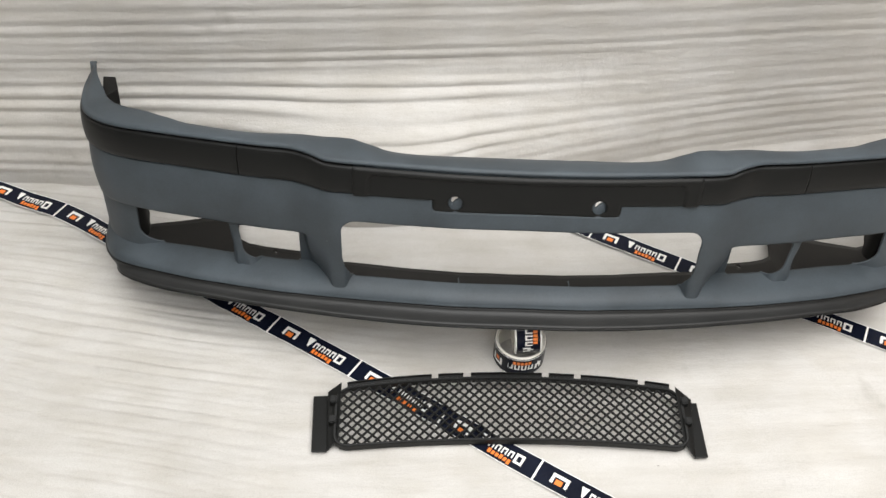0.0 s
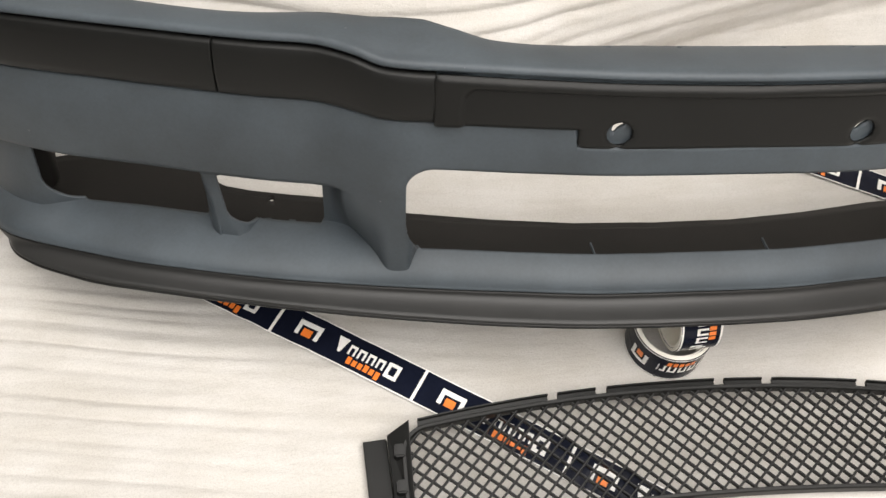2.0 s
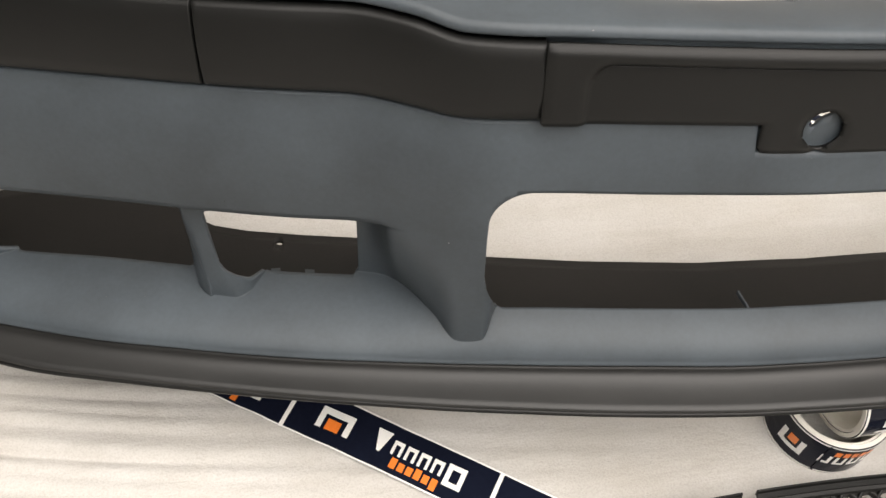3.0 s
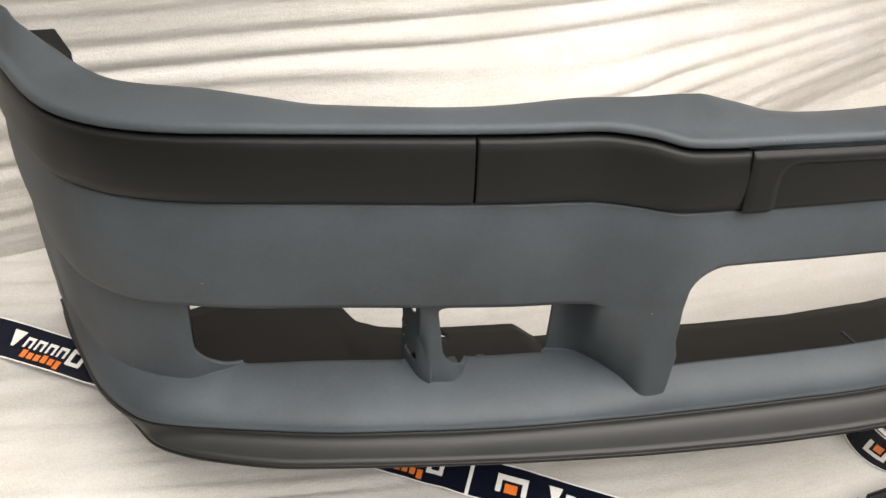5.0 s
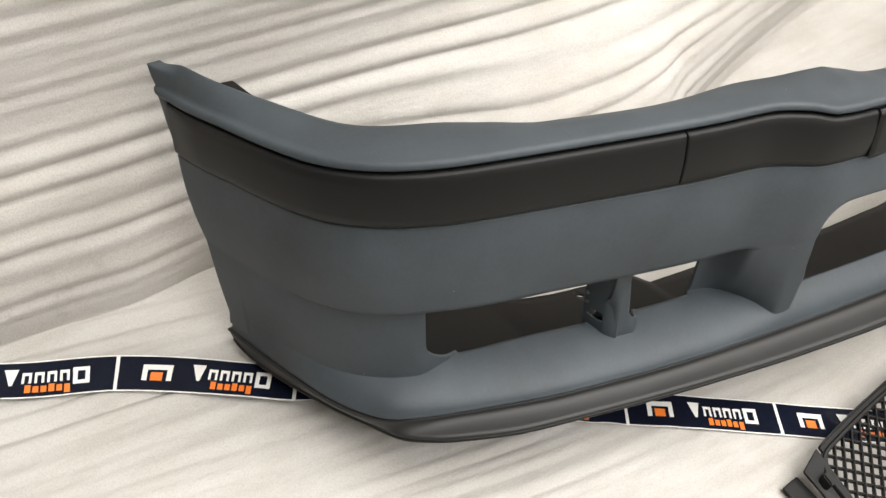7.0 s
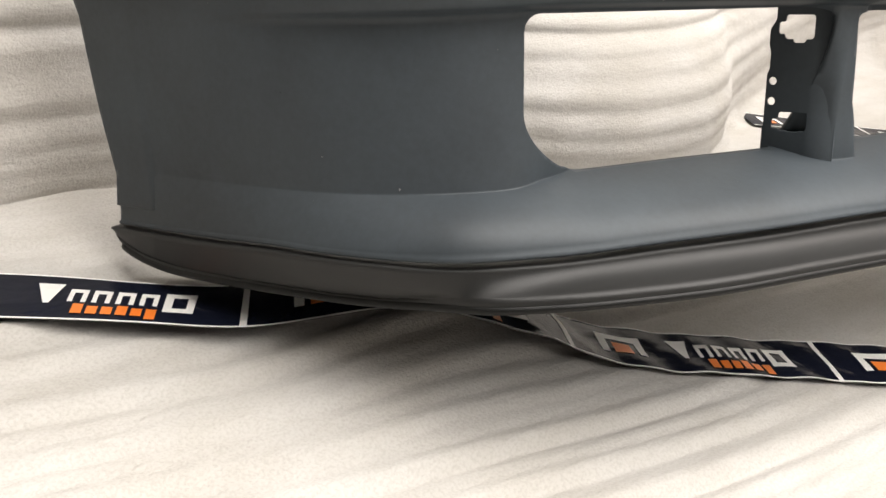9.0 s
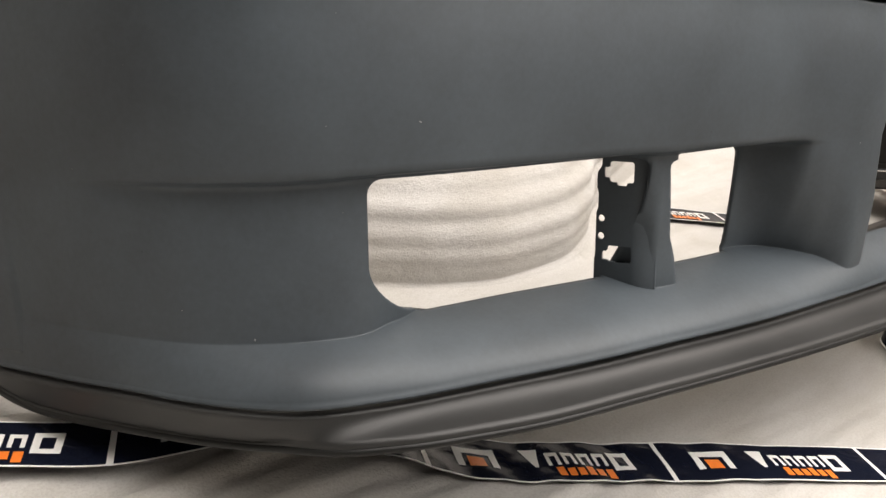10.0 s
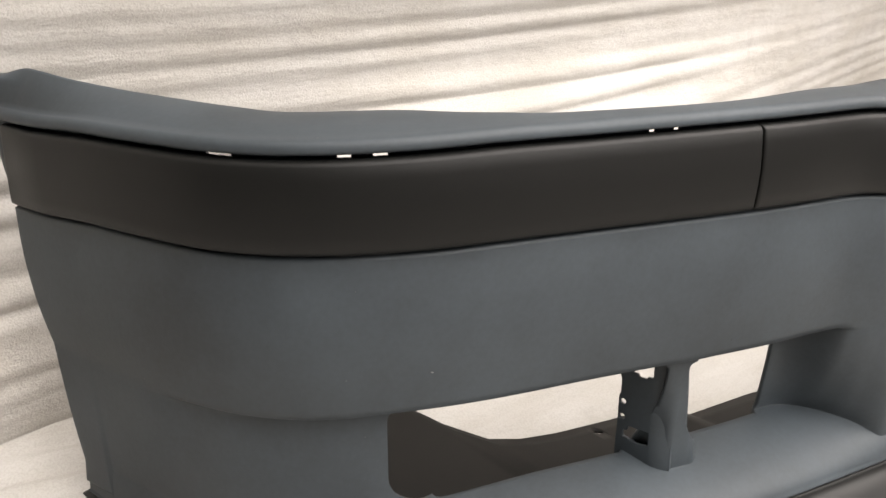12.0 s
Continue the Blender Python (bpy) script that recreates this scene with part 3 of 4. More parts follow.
def lip(parent):
    loops, edges = [], []
    js = [j for j in range(len(S)) if BY[j] <= 0.358]
    for j in js:
        d5, z5 = D5[j], Z5[j]
        back = min(1.0, max(0.0, (BY[j] - 0.292) / 0.0662))
        tip = 1 - math.sqrt(1 - back * back)
        z6 = Z6[j] + (z5 - 0.0078 - Z6[j]) * tip
        d6 = D6[j] + (d5 - D6[j]) * tip
        leaf = 0.013 + 0.027 * float(ease(0.30, 0.24, BY[j]))
        side = float(ease(0.745, 0.778, AX[j]))
        top, low, flare = z5 - 0.0071 + 0.0014 * side, z6 + 0.0065 - 0.003 * side, 2.2 - 1.25 * side
        # along the side the lip stands a little proud of the shell
        proud = -0.0012 + 0.0047 * side
        loop = [(d5 - 0.014, z5 - 0.0042), (d5 - 0.0045, z5 - 0.0058 + 0.0016 * side), (d5 + proud - 0.0012, z5 - 0.0062 + 0.0016 * side)]
        for t in np.linspace(0, 1, 12):
            loop.append((d5 + proud + (d6 - d5 - proud) * t**flare, top + (low - top) * (1.35 * t - 0.35 * t * t)))
        loop += [(d6 + 0.0006, z6 + 0.0045), (d6 + 0.0003, z6 + 0.0022), (d6 - 0.0012, z6 - 0.0004), (d6 - 0.0035, z6 - 0.0022), (d6 - 0.008, z6 - 0.0028)]
        loop += [(d6 - leaf, z6 - 0.002), (d6 - leaf, z6 + 0.001), (d6 - 0.011, z6 + 0.001), (d5 - 0.016, z5 - 0.006)]
        loops.append([spot(j, d, z) for d, z in loop])
        if BY[j] < 0.35:
            edges.append([spot(j, d6 - 0.0006 + 0.0024 * math.cos(a), z6 + 0.0008 + 0.0024 * math.sin(a)) for a in np.linspace(0, 2 * math.pi, 8, endpoint=False)])
    verts, faces = sweep(loops)
    ob = part("splitter_lip", mesh_from("splitter_lip", verts, [f[::-1] for f in faces], LIP), parent, "satin black splitter lip along the lower edge")
    verts, faces = sweep(edges)
    part("edge_bead", mesh_from("edge_bead", verts, faces, BLACK), ob, "thin black rubber bead")
    return ob


def undertray(parent):
    """The dark panel inside the lower edge, narrow in the middle and wide at the sides."""
    front = [(j, -0.022) for j in range(len(S)) if BY[j] <= 0.335]
    rear_x = [0, 0.1, 0.2, 0.3, 0.371, 0.385, 0.44, 0.49, 0.52, 0.54, 0.552, 0.560, 0.6, 0.68, 0.75, 0.85]
    rear_y = [0.098, 0.104, 0.122, 0.146, 0.156, 0.178, 0.190, 0.203, 0.215, 0.233, 0.280, 0.352, 0.336, 0.313, 0.302, 0.372]
    rear_z = [0.125, 0.125, 0.123, 0.121, 0.121, 0.125, 0.125, 0.125, 0.125, 0.124, 0.122, 0.121, 0.122, 0.122, 0.120, 0.112]
    cols = []
    for j, d in front:
        a = spot(j, d, 0.118 - 0.008 * ease(0.7, 0.8, AX[j]))
        fx = abs(a[0])
        b = np.array([math.copysign(fx, a[0]), max(min(np.interp(fx, rear_x, rear_y), 0.37), a[1] + 0.002), np.interp(fx, rear_x, rear_z)])
        cols.append([a * (1 - t) + b * t + np.array([0, 0, 0.004 * math.sin(math.pi * t)]) for t in np.linspace(0, 1, 10)])
    pts = np.array(cols).transpose(1, 0, 2)
    x, y = pts[..., 0], pts[..., 1]
    field = np.full(x.shape, 0.05)
    for hx, hy, r in ((0.462, 0.181, 0.0045), (0.602, 0.200, 0.0035)):
        field = np.minimum(field, np.hypot(np.abs(x) - hx, y - hy) - r)
    verts, faces = clipped_grid(pts, field)
    ob = part("undertray", mesh_from("undertray", verts, [f[::-1] for f in faces], TRAY), parent, "dark brownish-black inner undertray")
    return solidify(ob, 0.003, 0.0)


def fog_bracket(parent, side):
    """The upright plate beside the fog lamp opening, with two cut-outs and two screw holes."""
    width = 0.0375
    q, z = np.meshgrid(np.linspace(-0.001, width, 56), np.linspace(0.158, 0.2545, 90))
    edge = width - 0.0006 - q - 0.003 * ease(0.240, 0.247, z) + 0.006 * ease(0.186, 0.170, z) - 0.0012 * ease(0.214, 0.218, z) * ease(0.232, 0.227, z)
    field = np.minimum(edge, q + 0.0009)
    for z0, z1, tooth in ((0.1815, 0.1925, 0.001), (0.235, 0.2490, 0.003)):
        cut = np.minimum(round_box(q, z, 0.0125, 0.029, z0, z1, 0.002), round_box(q, z, 0.026, 0.0325, z0 + tooth, z1 - 0.004, 0.001))
        field = np.minimum(field, np.minimum(cut, round_box(q, z, 0.017, 0.024, z0 - tooth * 0.7, z1 - 0.003, 0.001)))
    for zh in (0.2105, 0.1985):
        field = np.minimum(field, np.hypot(q - 0.0335, z - zh) - 0.0024)
    bend = 0.006 * np.clip(1 - q / 0.013, 0, 1) ** 2
    pts = np.stack([side * (0.5190 + 0.2 * q - bend), 0.0738 + q, z], -1)
    verts, faces = clipped_grid(pts, field)
    ob = part("fog_lamp_bracket", mesh_from("fog_lamp_bracket", verts, faces, PRIMER), parent, "dark grey upright fog lamp bracket with cut-outs")
    return solidify(ob, 0.0025, 0.0)


def inner_flange(parent, side):
    """A bent dark plate behind the outer edge of the fog lamp opening."""
    q, z = np.meshgrid(np.linspace(0, 0.05, 30), np.linspace(0.168, 0.252, 50))
    edge = 0.046 - q - 0.012 * ease(0.205, 0.165, z) - 0.006 * ease(0.238, 0.243, z) + 0.002 * np.sin(z * 260)
    field = np.minimum(edge, q + 0.001)
    for zh, qh in ((0.236, 0.026), (0.221, 0.036)):
        field = np.minimum(field, np.hypot(q - qh, z - zh) - 0.0028)
    pts = np.stack([side * (0.7165 - 0.25 * q - 0.004 * np.sin(q * 90)), 0.160 + q, z], -1)
    verts, faces = clipped_grid(pts, field)
    return solidify(part("inner_flange", mesh_from("inner_flange", verts, faces, INSIDE), parent, "black inner flange with screw holes"), 0.003, 0.0)


def make_bumper():
    root = new("front_bumper")
    root.matrix_world = pose(-0.0036, -0.0379, 0.0162, -15.24, 0.25, -3.34)
    tagged(root, "grey primed car front bumper with black rubbing strip and lip", "car bumper")
    bumper_shell(root)
    strip_segment("rubbing_strip", root, -0.9, -0.4899, "matt black corner rubbing strip")
    strip_segment("rubbing_strip", root, -0.4887, -0.2899, "matt black short rubbing strip with a stepped edge")
    plate_panel(root)
    strip_segment("rubbing_strip", root, 0.2899, 0.4887, "matt black short rubbing strip with a stepped edge")
    strip_segment("rubbing_strip", root, 0.4899, 0.9, "matt black corner rubbing strip")
    lip(root)
    undertray(root)
    for side in (-1, 1):
        fog_bracket(root, side)
        inner_flange(root, side)
    for side in (-1, 1):
        plan = ((0.806, 0.369), (0.780, 0.364), (0.768, 0.330), (0.792, 0.302))
        verts = [(side * x, y, z) for tops in ((0.372, 0.372, 0.372, 0.372), (0.422, 0.423, 0.411, 0.402)) for (x, y), z in zip(plan, tops)]
        faces = [[0, 1, 2, 3], [7, 6, 5, 4], [0, 4, 5, 1], [1, 5, 6, 2], [2, 6, 7, 3], [3, 7, 4, 0]]
        rounded(part("end_mount", mesh_from("end_mount", verts, faces if side > 0 else [f[::-1] for f in faces], INSIDE, smooth=False), root, "black moulded mounting block behind the end"), 0.0015)
    # Low boxes stand in for spots of primer overspray on the tray.
    for tx in (-0.466, -0.437, 0.437, 0.466):
        part("clip_tab", box_mesh("clip_tab", (tx - 0.005, 0.126, 0.121), (tx + 0.005, 0.146, 0.1275), PRIMER, 0.001), root, "small raised patch of grey primer overspray on the undertray")
    for tx in (-0.108, 0.097):
        part("moulding_tab", box_mesh("moulding_tab", (tx - 0.0009, -0.003, 0.1655), (tx + 0.0009, 0.019, 0.1695), PRIMER, 0.0005), root, "thin grey moulding tab")
    # both halves lean a little back and down from the middle
    for ob in root.children_recursive:
        for v in ob.data.vertices:
            x, y, z = v.co
            a = math.hypot(x, 0.03)
            v.co = (x + x / a * (0.0291 * y + 0.0241 * (z - 0.3)), y - 0.0113 * (a - 0.03), z - 0.0304 * (a - 0.03))
    return root


make_bumper()


# ---- printed tape on the floor ----
TAPE_WIDTH, PERIOD = 0.0465, 0.195


class TapePath:
    """A strip of tape along a line on the floor; at(u, v, h) gives the place u along, v across, h above."""

    def __init__(self, knots, waves):
        k = np.array(knots, float)
        arc = np.r_[0, np.cumsum(np.hypot(*np.diff(k, axis=0).T))]
        fine = np.linspace(0, arc[-1], 400)
        x, y = smooth_line(fine, arc, k[:, 0]), smooth_line(fine, arc, k[:, 1])
        self.u = np.r_[0, np.cumsum(np.hypot(np.diff(x), np.diff(y)))]
        self.x, self.y, self.length, self.waves = x, y, self.u[-1], waves
        tx, ty = np.gradient(x), np.gradient(y)
        n = np.hypot(tx, ty)
        self.nx, self.ny = -ty / n, tx / n

    def at(self, u, v, h):
        w = v * TAPE_WIDTH
        px, py = np.interp(u, self.u, self.x), np.interp(u, self.u, self.y)
        nx, ny = np.interp(u, self.u, self.nx), np.interp(u, self.u, self.ny)
        z = 0.0022 + 0.010 * float(ease(-0.55, -0.78, px)) * (1 - 0.5 * float(ease(-0.8, -0.95, px))) + self.waves * (0.6 * math.sin(u * 21 + 1.3 * v) + 0.4 * math.sin(u * 47 + 2.0 * v + 1))
        z += 0.007 * (0.5 - v) * float(ease(-0.78, -0.68, px) * ease(-0.59, -0.63, px))
        z += floor_swell(px + nx * w, py + ny * w) * 1.08 + 0.0011 * math.sin((u + 0.02 * v) * 130) * math.sin(u * 37 + 4 * v) * float(ease(-0.78, -0.66, px) * ease(-0.3, -0.5, px))
        return (px + nx * w, py + ny * w, z + h)


def tape_patch(path, quads, h):
    """Flat printed shapes on a tape: each a quadrilateral in (u, v), drawn as a thin raised film."""
    verts, faces = [], []
    for quad in quads:
        a, b, c, d = quad
        n = max(1, int(abs(max(q[0] for q in quad) - min(q[0] for q in quad)) / 0.006))
        m = max(1, int(abs(max(q[1] for q in quad) - min(q[1] for q in quad)) / 0.12))
        base = len(verts)
        for i in range(n + 1):
            s = i / n
            for k in range(m + 1):
                t = k / m
                u = (a[0] * (1 - s) + b[0] * s) * (1 - t) + (d[0] * (1 - s) + c[0] * s) * t
                v = (a[1] * (1 - s) + b[1] * s) * (1 - t) + (d[1] * (1 - s) + c[1] * s) * t
                verts.append(path.at(u, v, h))
        for i in range(n):
            for k in range(m):
                p = base + i * (m + 1) + k
                faces.append([p, p + m + 1, p + m + 2, p + 1])
    return verts, faces


def rect(u0, v0, u1, v1, slant=0.0):
    return ((u0, v0), (u1, v0), (u1 + slant, v1), (u0 + slant, v1))


def make_tape(knots, first, waves, label):
    path = TapePath(knots, waves)
    root = new("printed_tape_strip")
    tagged(root, label, "tape", group="printed tape strips")
    root.location = path.at(0, 0, 0)
    back = Matrix.Translation(-root.location)
    shape = lambda name, quads, mat, h: part(name, mesh_from(name, *tape_patch(path, quads, h), mat), root)
    film = part("film", mesh_from("film", *tape_patch(path, [rect(0, -0.5, path.length, 0.5)], 0.0), NAVY), root, "glossy navy film")
    shape("border_line", [rect(0, 0.466, path.length, 0.5)], WHITE, 0.00035)
    shape("border_line", [rect(0, -0.5, path.length, -0.466)], WHITE, 0.00035)
    u = first
    while u > 0:
        u -= PERIOD
    while u < path.length:
        fits = lambda a, b: a > 0 and b < path.length
        if fits(u - 0.002, u + 0.002):
            shape("separator_line", [rect(u - 0.0019, -0.466, u + 0.0019, 0.466)], WHITE, 0.00035)
        c = u + 0.043
        if fits(c - 0.02, c + 0.02):
            shape("emblem_bracket", [rect(c - 0.016, -0.20, c - 0.0105, 0.24), rect(c - 0.0105, 0.10, c + 0.0105, 0.24), rect(c + 0.0105, -0.20, c + 0.016, 0.24)], WHITE, 0.00035)
            shape("emblem_square", [rect(c - 0.007, -0.20, c + 0.006, 0.03)], ORANGE, 0.00035)
        w = u + 0.078
        if fits(w, w + 0.095):
            bar = lambda quad, mat, name: shape(name, [quad], mat, 0.00035 if mat is WHITE else 0.0006)
            bar(((w + 0.002, 0.29), (w + 0.0165, 0.29), (w + 0.0115, -0.15), (w + 0.0085, -0.15)), WHITE, "white_wedge")
            for k in range(4):
                b = w + 0.0205 + k * 0.0128
                shape("white_bar", [rect(b, -0.10, b + 0.0027, 0.19), rect(b + 0.0027, 0.11, b + 0.0071, 0.19), rect(b + 0.0071, -0.10, b + 0.0098, 0.19)], WHITE, 0.00035)
            shape("white_block", [rect(w + 0.0722, -0.22, w + 0.0768, 0.23), rect(w + 0.0768, -0.22, w + 0.0848, -0.12), rect(w + 0.0768, 0.13, w + 0.0848, 0.23), rect(w + 0.0848, -0.22, w + 0.0892, 0.23)], WHITE, 0.00035)
            for k, (lo, hi) in enumerate(((-0.36, -0.15), (-0.36, -0.19), (-0.36, -0.19), (-0.36, -0.15), (-0.36, -0.19), (-0.42, -0.19))):
                b = w + 0.0245 + k * 0.0078
                bar(rect(b, lo, b + 0.0058, hi), ORANGE, "orange_bar")
        u += PERIOD
    for ob in root.children:
        ob.data.transform(back)
    return root


make_tape([(-1.227, 0.496), (-1.131, 0.479), (-1.011, 0.426), (-0.941, 0.3945), (-0.825, 0.315), (-0.7795, 0.280), (-0.596, 0.160), (-0.4575, 0.068), (-0.298, -0.042), (0.021, -0.268), (0.110, -0.329), (0.425, -0.545)], 0.305, 0.0011, "navy printed tape strip with white and orange print")
make_tape([(0.055, 0.412), (0.24, 0.301), (0.3815, 0.2145), (0.7145, 0.017), (1.25, -0.302)], 0.188, 0.0009, "navy printed tape strip with white and orange print")


# ---- two rolls of the same tape ----
def make_roll(place, turn, label):
    """A roll standing on its local z axis; turn shifts its print round the winding."""
    outer, inner, high = 0.049, 0.0415, 0.048
    root = new("tape_roll")
    root.matrix_world = place
    tagged(root, label, "tape roll", group="tape rolls")

    def ring(name, profile, mat, label, smooth=False):
        loops = [[(r * math.cos(a), r * math.sin(a), z) for r, z in profile] for a in np.linspace(0, 2 * math.pi, 97)]
        verts, faces = sweep(loops, caps=False)
        part(name, mesh_from(name, verts, [f[::-1] for f in faces], mat, smooth), root, label)

    q = 0.0006
    ring("tape_winding", ((inner + 0.0025, 0.001), (outer - q, 0.001), (outer, 0.001 + q), (outer, high + 0.001 - q), (outer - q, high + 0.001), (inner + 0.0025, high + 0.001)), NAVY, "navy printed outer winding")
    ring("core", ((inner, 0.0012 + q), (inner + q, 0.0012), (inner + 0.0026, 0.0012), (inner + 0.0026, high + 0.0006), (inner + q, high + 0.0006), (inner, high + 0.0006 - q)), CARD, "cream cardboard core")
    for name, z in (("cut_edge", 0.0002), ("cut_edge", high + 0.0010)):
        ring(name, ((inner + 0.0029, z), (outer - 0.0009, z), (outer - 0.0009, z + 0.0008), (inner + 0.0029, z + 0.0008)), CARD, "cream cut edge of the winding")

    def print_on(name, mat, rects, radius=outer + 0.0003):
        verts, faces = [], []
        for a0, z0, a1, z1 in rects:
            n = max(1, int(abs(a1 - a0) / 4))
            base = len(verts)
            for i in range(n + 1):
                a = math.radians(turn + a0 + (a1 - a0) * i / n)
                for z in (z0, z1):
                    verts.append((radius * math.cos(a), radius * math.sin(a), z))
            for i in range(n):
                p = base + 2 * i
                faces.append([p, p + 2, p + 3, p + 1])
        part(name, mesh_from(name, verts, faces, mat), root)

    for z in (0.0012, 0.0466):
        print_on("border_line", WHITE, [(-180, z, 180, z + 0.0022)])
    # the loose end of the winding
    print_on("end_edge", NAVY, [(-121.5, 0.0016, -119, 0.0486)], outer + 0.0007)
    # the print stands upside down; angles grow against its reading direction
    for first in (-100, 100):
        for k in range(4):
            b = first + 22 - k * 15.0
            print_on("white_bar", WHITE, [(b, 0.0190, b + 3.2, 0.0325), (b + 3.2, 0.0190, b + 8.3, 0.0225), (b + 8.3, 0.0190, b + 11.5, 0.0325)])
        print_on("white_wedge", WHITE, [(first + 39, 0.0150, first + 45, 0.0290), (first + 45, 0.0230, first + 50, 0.0340), (first + 50, 0.0150, first + 56, 0.0290)])
        for k in range(5):
            b = first + 22 - k * 8.5
            print_on("orange_bar", ORANGE, [(b, 0.0335, b + 6.5, 0.0415)])
    print_on("emblem_bracket", WHITE, [(-168, 0.0135, -162, 0.0330), (-162, 0.0135, -145, 0.0190), (-145, 0.0135, -139, 0.0330)])
    print_on("emblem_square", ORANGE, [(-158.5, 0.0225, -148, 0.0330)])
    return root


make_roll(pose(0.016, -0.019, 0.0), 0, "roll of navy printed tape lying flat with cream cardboard core")
make_roll(pose(-0.0035, -0.017, 0.0836, 0, 86, 0), -28, "roll of navy printed tape standing upright in another roll")


# ---- the mesh grille insert ----
def make_grille():
    root = new("grille_insert")
    root.matrix_world = pose(-0.0155, -0.1520, 0.0, 0, 0, -1.9)
    tagged(root, "black plastic bumper grille insert with diamond mesh, lying on foam", "car grille")
    oy = 0.12
    half = 0.314
    low = lambda x: -0.194 - 0.016 * (x / 0.3) ** 2 + oy
    top = lambda x: -0.0535 - 0.027 * (x / 0.3) ** 2 + oy
    deck = 0.013

    # outline: a rounded box bent with the bumper's curve
    ring = []
    r = 0.028
    for cx, cv, a0 in ((half - r, 1, 0), (-half + r, 1, 90), (-half + r, 0, 180), (half - r, 0, 270)):
        for a in np.linspace(a0, a0 + 90, 9):
            x = cx + r * math.cos(math.radians(a))
            inset = r - r * math.sin(math.radians(a)) if cv else r + r * math.sin(math.radians(a))
            ring.append((x, (top(x) - inset) if cv else (low(x) + inset)))
        if cv == 1 and a0 == 0:
            for x in np.linspace(half - r, -half + r, 32)[1:-1]:
                ring.append((x, top(x)))
        if cv == 0 and a0 == 180:
            for x in np.linspace(-half + r, half - r, 32)[1:-1]:
                ring.append((x, low(x)))
    ring = np.array(ring)
    tang = np.roll(ring, -1, 0) - np.roll(ring, 1, 0)
    tang /= np.hypot(*tang.T)[:, None]
    out = np.stack([tang[:, 1], -tang[:, 0]], 1)
    loops = []
    for p, n in zip(ring, out):
        loops.append([(p[0] + n[0] * o, p[1] + n[1] * o, z) for o, z in ((-0.0052, 0.006), (-0.0052, deck + 0.003), (-0.004, deck + 0.0045), (-0.0005, deck + 0.0045), (0.0008, deck + 0.003), (0.0008, 0.004))])
    loops.append(loops[0])
    verts, faces = sweep(loops, caps=False)
    part("frame", mesh_from("frame", verts, faces, BLACK, smooth=False), root, "rounded black outer frame")

    # diamond mesh
    verts, faces = [], []
    wide, tall = 0.0182, 0.0188

    def inside(x, y):
        if abs(x) > half - 0.003 or not low(x) + 0.002 < y < top(x) - 0.002:
            return False
        for cx in (half - r, -half + r):
            for cy in (top(x) - r, low(x) + r):
                if (x - cx) * cx > 0 and (y - cy) * (1 if cy > low(x) + r + 1e-6 else -1) > 0 and math.hypot(x - cx, y - cy) > r - 0.003:
                    return False
        return True

    for sign in (1, -1):
        for k in range(-48, 49):
            x0 = k * wide
            run = []
            for t in np.linspace(0, 1, 200):
                v = t * 0.15
                x = x0 + sign * (v - 0.075) * wide / tall
                y = -0.045 - 0.15 + oy + v - 0.0215 * (x / 0.3) ** 2
                if inside(x, y):
                    run.append((x, y))
            if len(run) < 4:
                continue
            run = np.array([run[round(q)] for q in np.linspace(0, len(run) - 1, 6)])
            t = run[-1] - run[0]
            t = t / np.hypot(*t)
            nx, ny = -t[1], t[0]
            w, h0, h1 = 0.00135, deck - 0.004, deck + 0.0012
            h1 += 0.0004 * sign
            loops = [[(p[0] + nx * o, p[1] + ny * o, z) for o, z in ((-w, h0), (w, h0), (w, h1 - 0.0006), (w * 0.5, h1), (-w * 0.5, h1), (-w, h1 - 0.0006))] for p in run]
            v2, f2 = sweep(loops)
            base = len(verts)
            verts += v2
            faces += [[q + base for q in f] for f in f2]
    part("mesh", mesh_from("mesh", verts, faces, BLACK, smooth=False), root, "black diamond-pattern plastic mesh")

    # upright notched rim along the upper edge
    for a, b in ((-0.294, -0.141), (-0.129, -0.083), (-0.069, 0.062), (0.075, 0.121), (0.134, 0.238), (0.251, 0.295)):
        xs = np.linspace(a, b, 10)
        loops = [[(x, top(x) + o, z) for o, z in ((-0.001, 0.0105), (0.0078, 0.0115), (0.0094, 0.0175), (0.0088, 0.0190), (0.0070, 0.0190), (0.0062, 0.0150), (-0.001, 0.0150))] for x in xs]
        verts, faces = sweep(loops)
        part("rim_lug", mesh_from("rim_lug", verts, faces, BLACK, smooth=False), root)
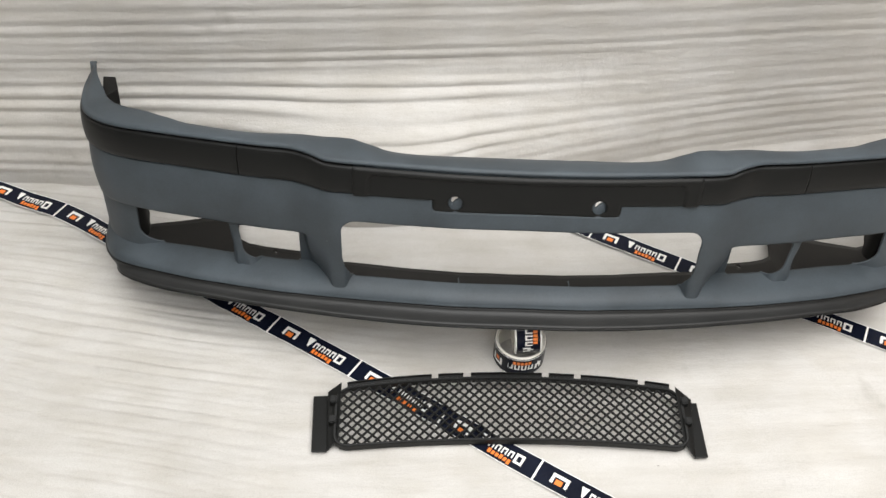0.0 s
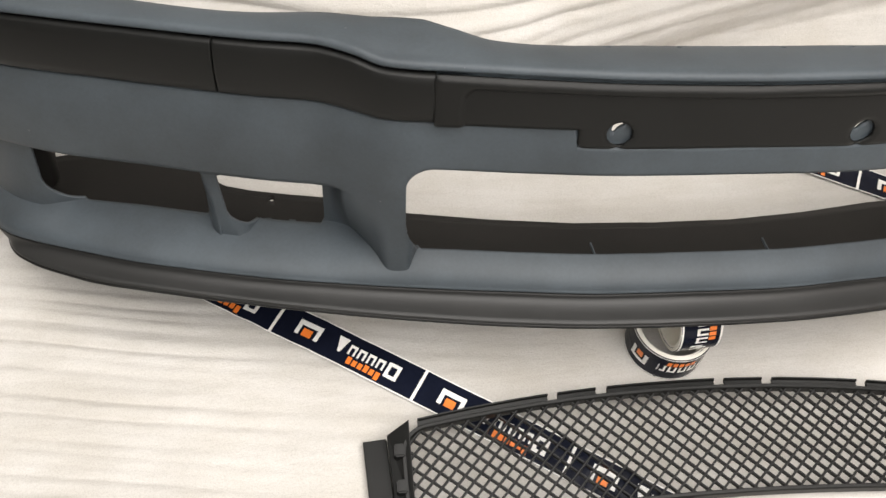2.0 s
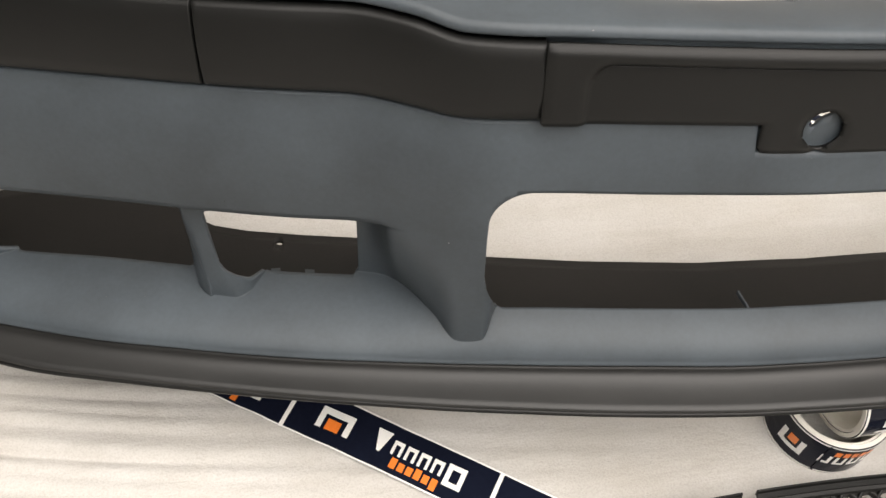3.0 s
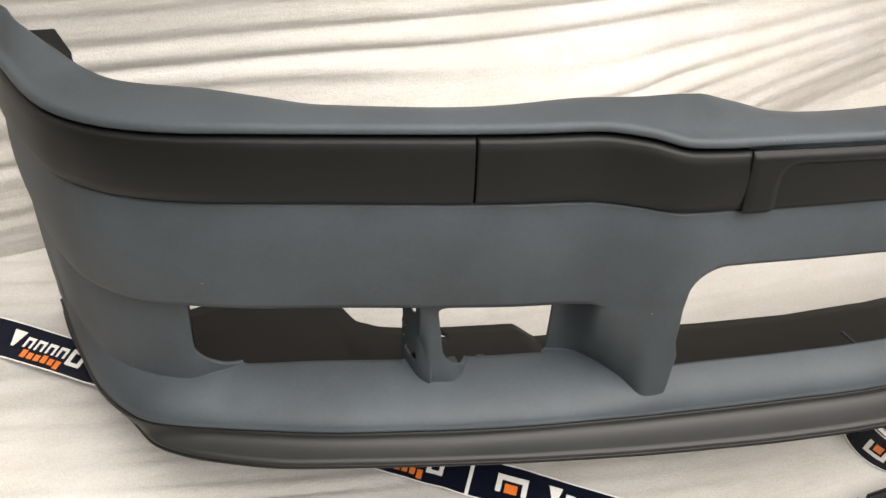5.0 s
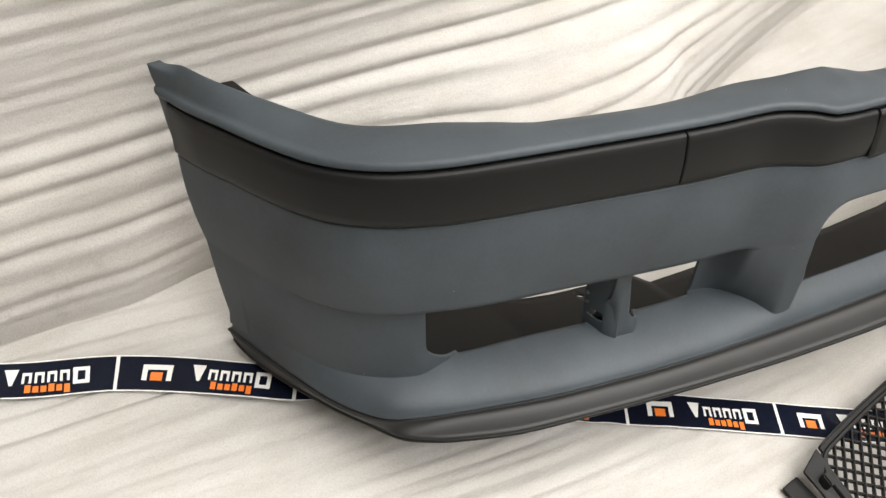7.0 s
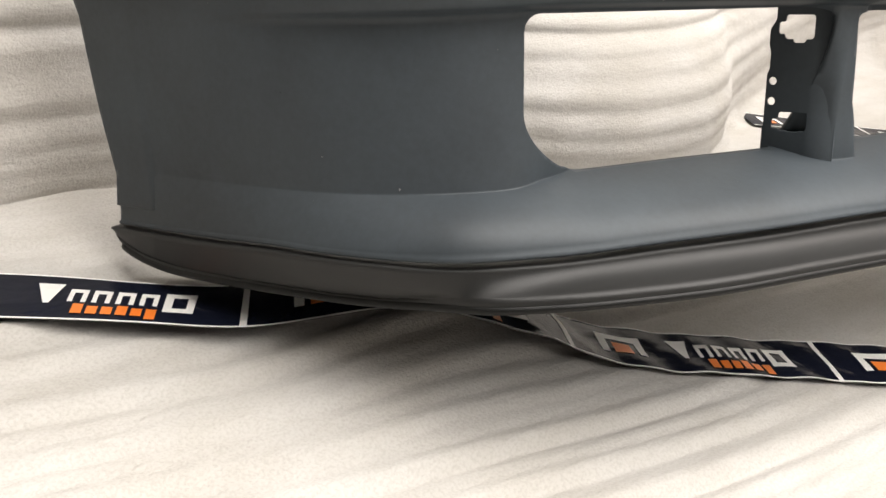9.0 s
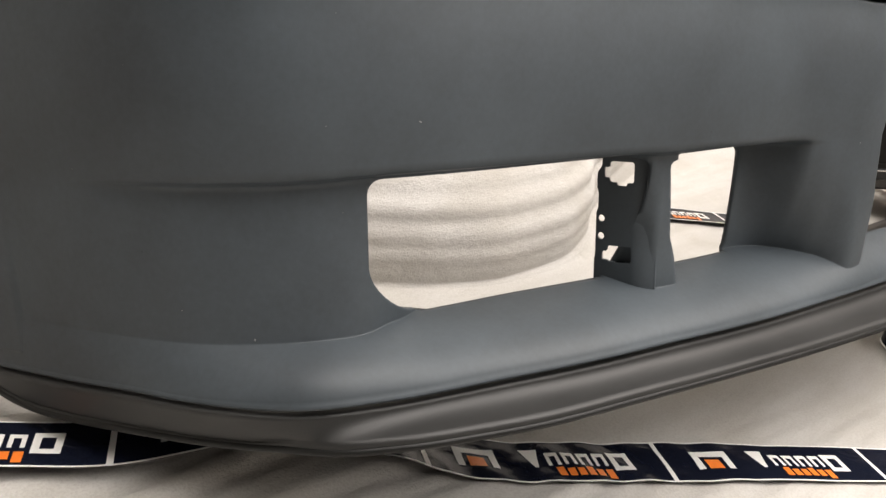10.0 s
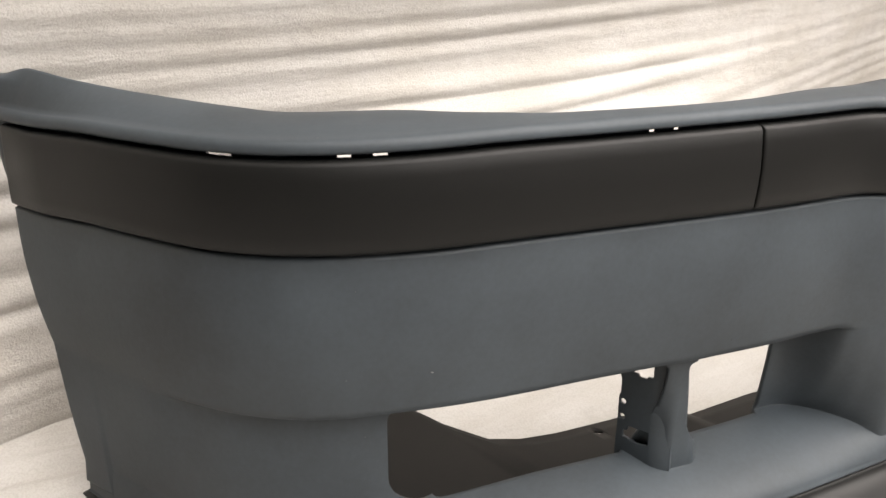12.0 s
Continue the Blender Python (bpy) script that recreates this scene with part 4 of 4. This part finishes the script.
    # end flanges and the webs that carry them
    flats = {-1: ((-0.356, 0.036), (-0.329, 0.038), (-0.324, -0.094), (-0.351, -0.094)), 1: ((0.3475, 0.024), (0.334, 0.025), (0.320, -0.106), (0.344, -0.104))}
    for side, quad in flats.items():
        verts = [(x, y, z) for z in (0.004, 0.0075) for x, y in quad]
        faces = [[0, 1, 2, 3], [7, 6, 5, 4], [0, 4, 5, 1], [1, 5, 6, 2], [2, 6, 7, 3], [3, 7, 4, 0]]
        if side > 0:
            faces = [f[::-1] for f in faces]
        rounded(part("end_flange", mesh_from("end_flange", verts, faces, BLACK, smooth=False), root, "flat black end flange"), 0.0012)
        xa = side * (half - 0.010)
        (bx1, by1), (bx0, by0) = quad[1], quad[2]
        verts = []
        for o in (0.0, 0.003):
            verts += [(bx0, by0 + 0.002, 0.004 + o), (bx1, by1 - 0.002, 0.004 + o), (xa, 0.048 if side < 0 else 0.042, 0.018 + o), (xa, -0.074, 0.012 + o)]
        rounded(part("end_web", mesh_from("end_web", verts, faces, BLACK, smooth=False), root), 0.001)
        for yy in (0.010, -0.034):
            ob = part("clip_lug", box_mesh("clip_lug", (side * (half + 0.003) - 0.006, yy - 0.008, 0.005), (side * (half + 0.003) + 0.006, yy + 0.008, 0.0235), BLACK, 0.0018), root)
    # the upper edge stands higher than the lower one
    for ob in root.children:
        lift = 0.0 if ob.name.startswith("end_flange") else 0.018
        for v in ob.data.vertices:
            v.co.z += lift * min(1.0, max(0.0, (v.co.y + 0.09) / 0.155))
            v.co.y *= 0.89
    return root


make_grille()


# ---- beyond the foam ----
def make_carton():
    root = new("cardboard_box")
    root.location = (2.28, 0.2, -0.03)
    tagged(root, "tall brown cardboard box standing beside the foam", "box")
    part("side_walls", box_mesh("side_walls", (-0.27, -0.38, 0.0), (0.27, 0.38, 0.85), TAN, 0.006), root)
    part("top_flap", box_mesh("top_flap", (-0.27, -0.38, 0.851), (-0.002, 0.38, 0.856), TAN, 0.001), root)
    part("top_flap", box_mesh("top_flap", (0.002, -0.38, 0.851), (0.27, 0.38, 0.856), TAN, 0.001), root)
    return root


make_carton()
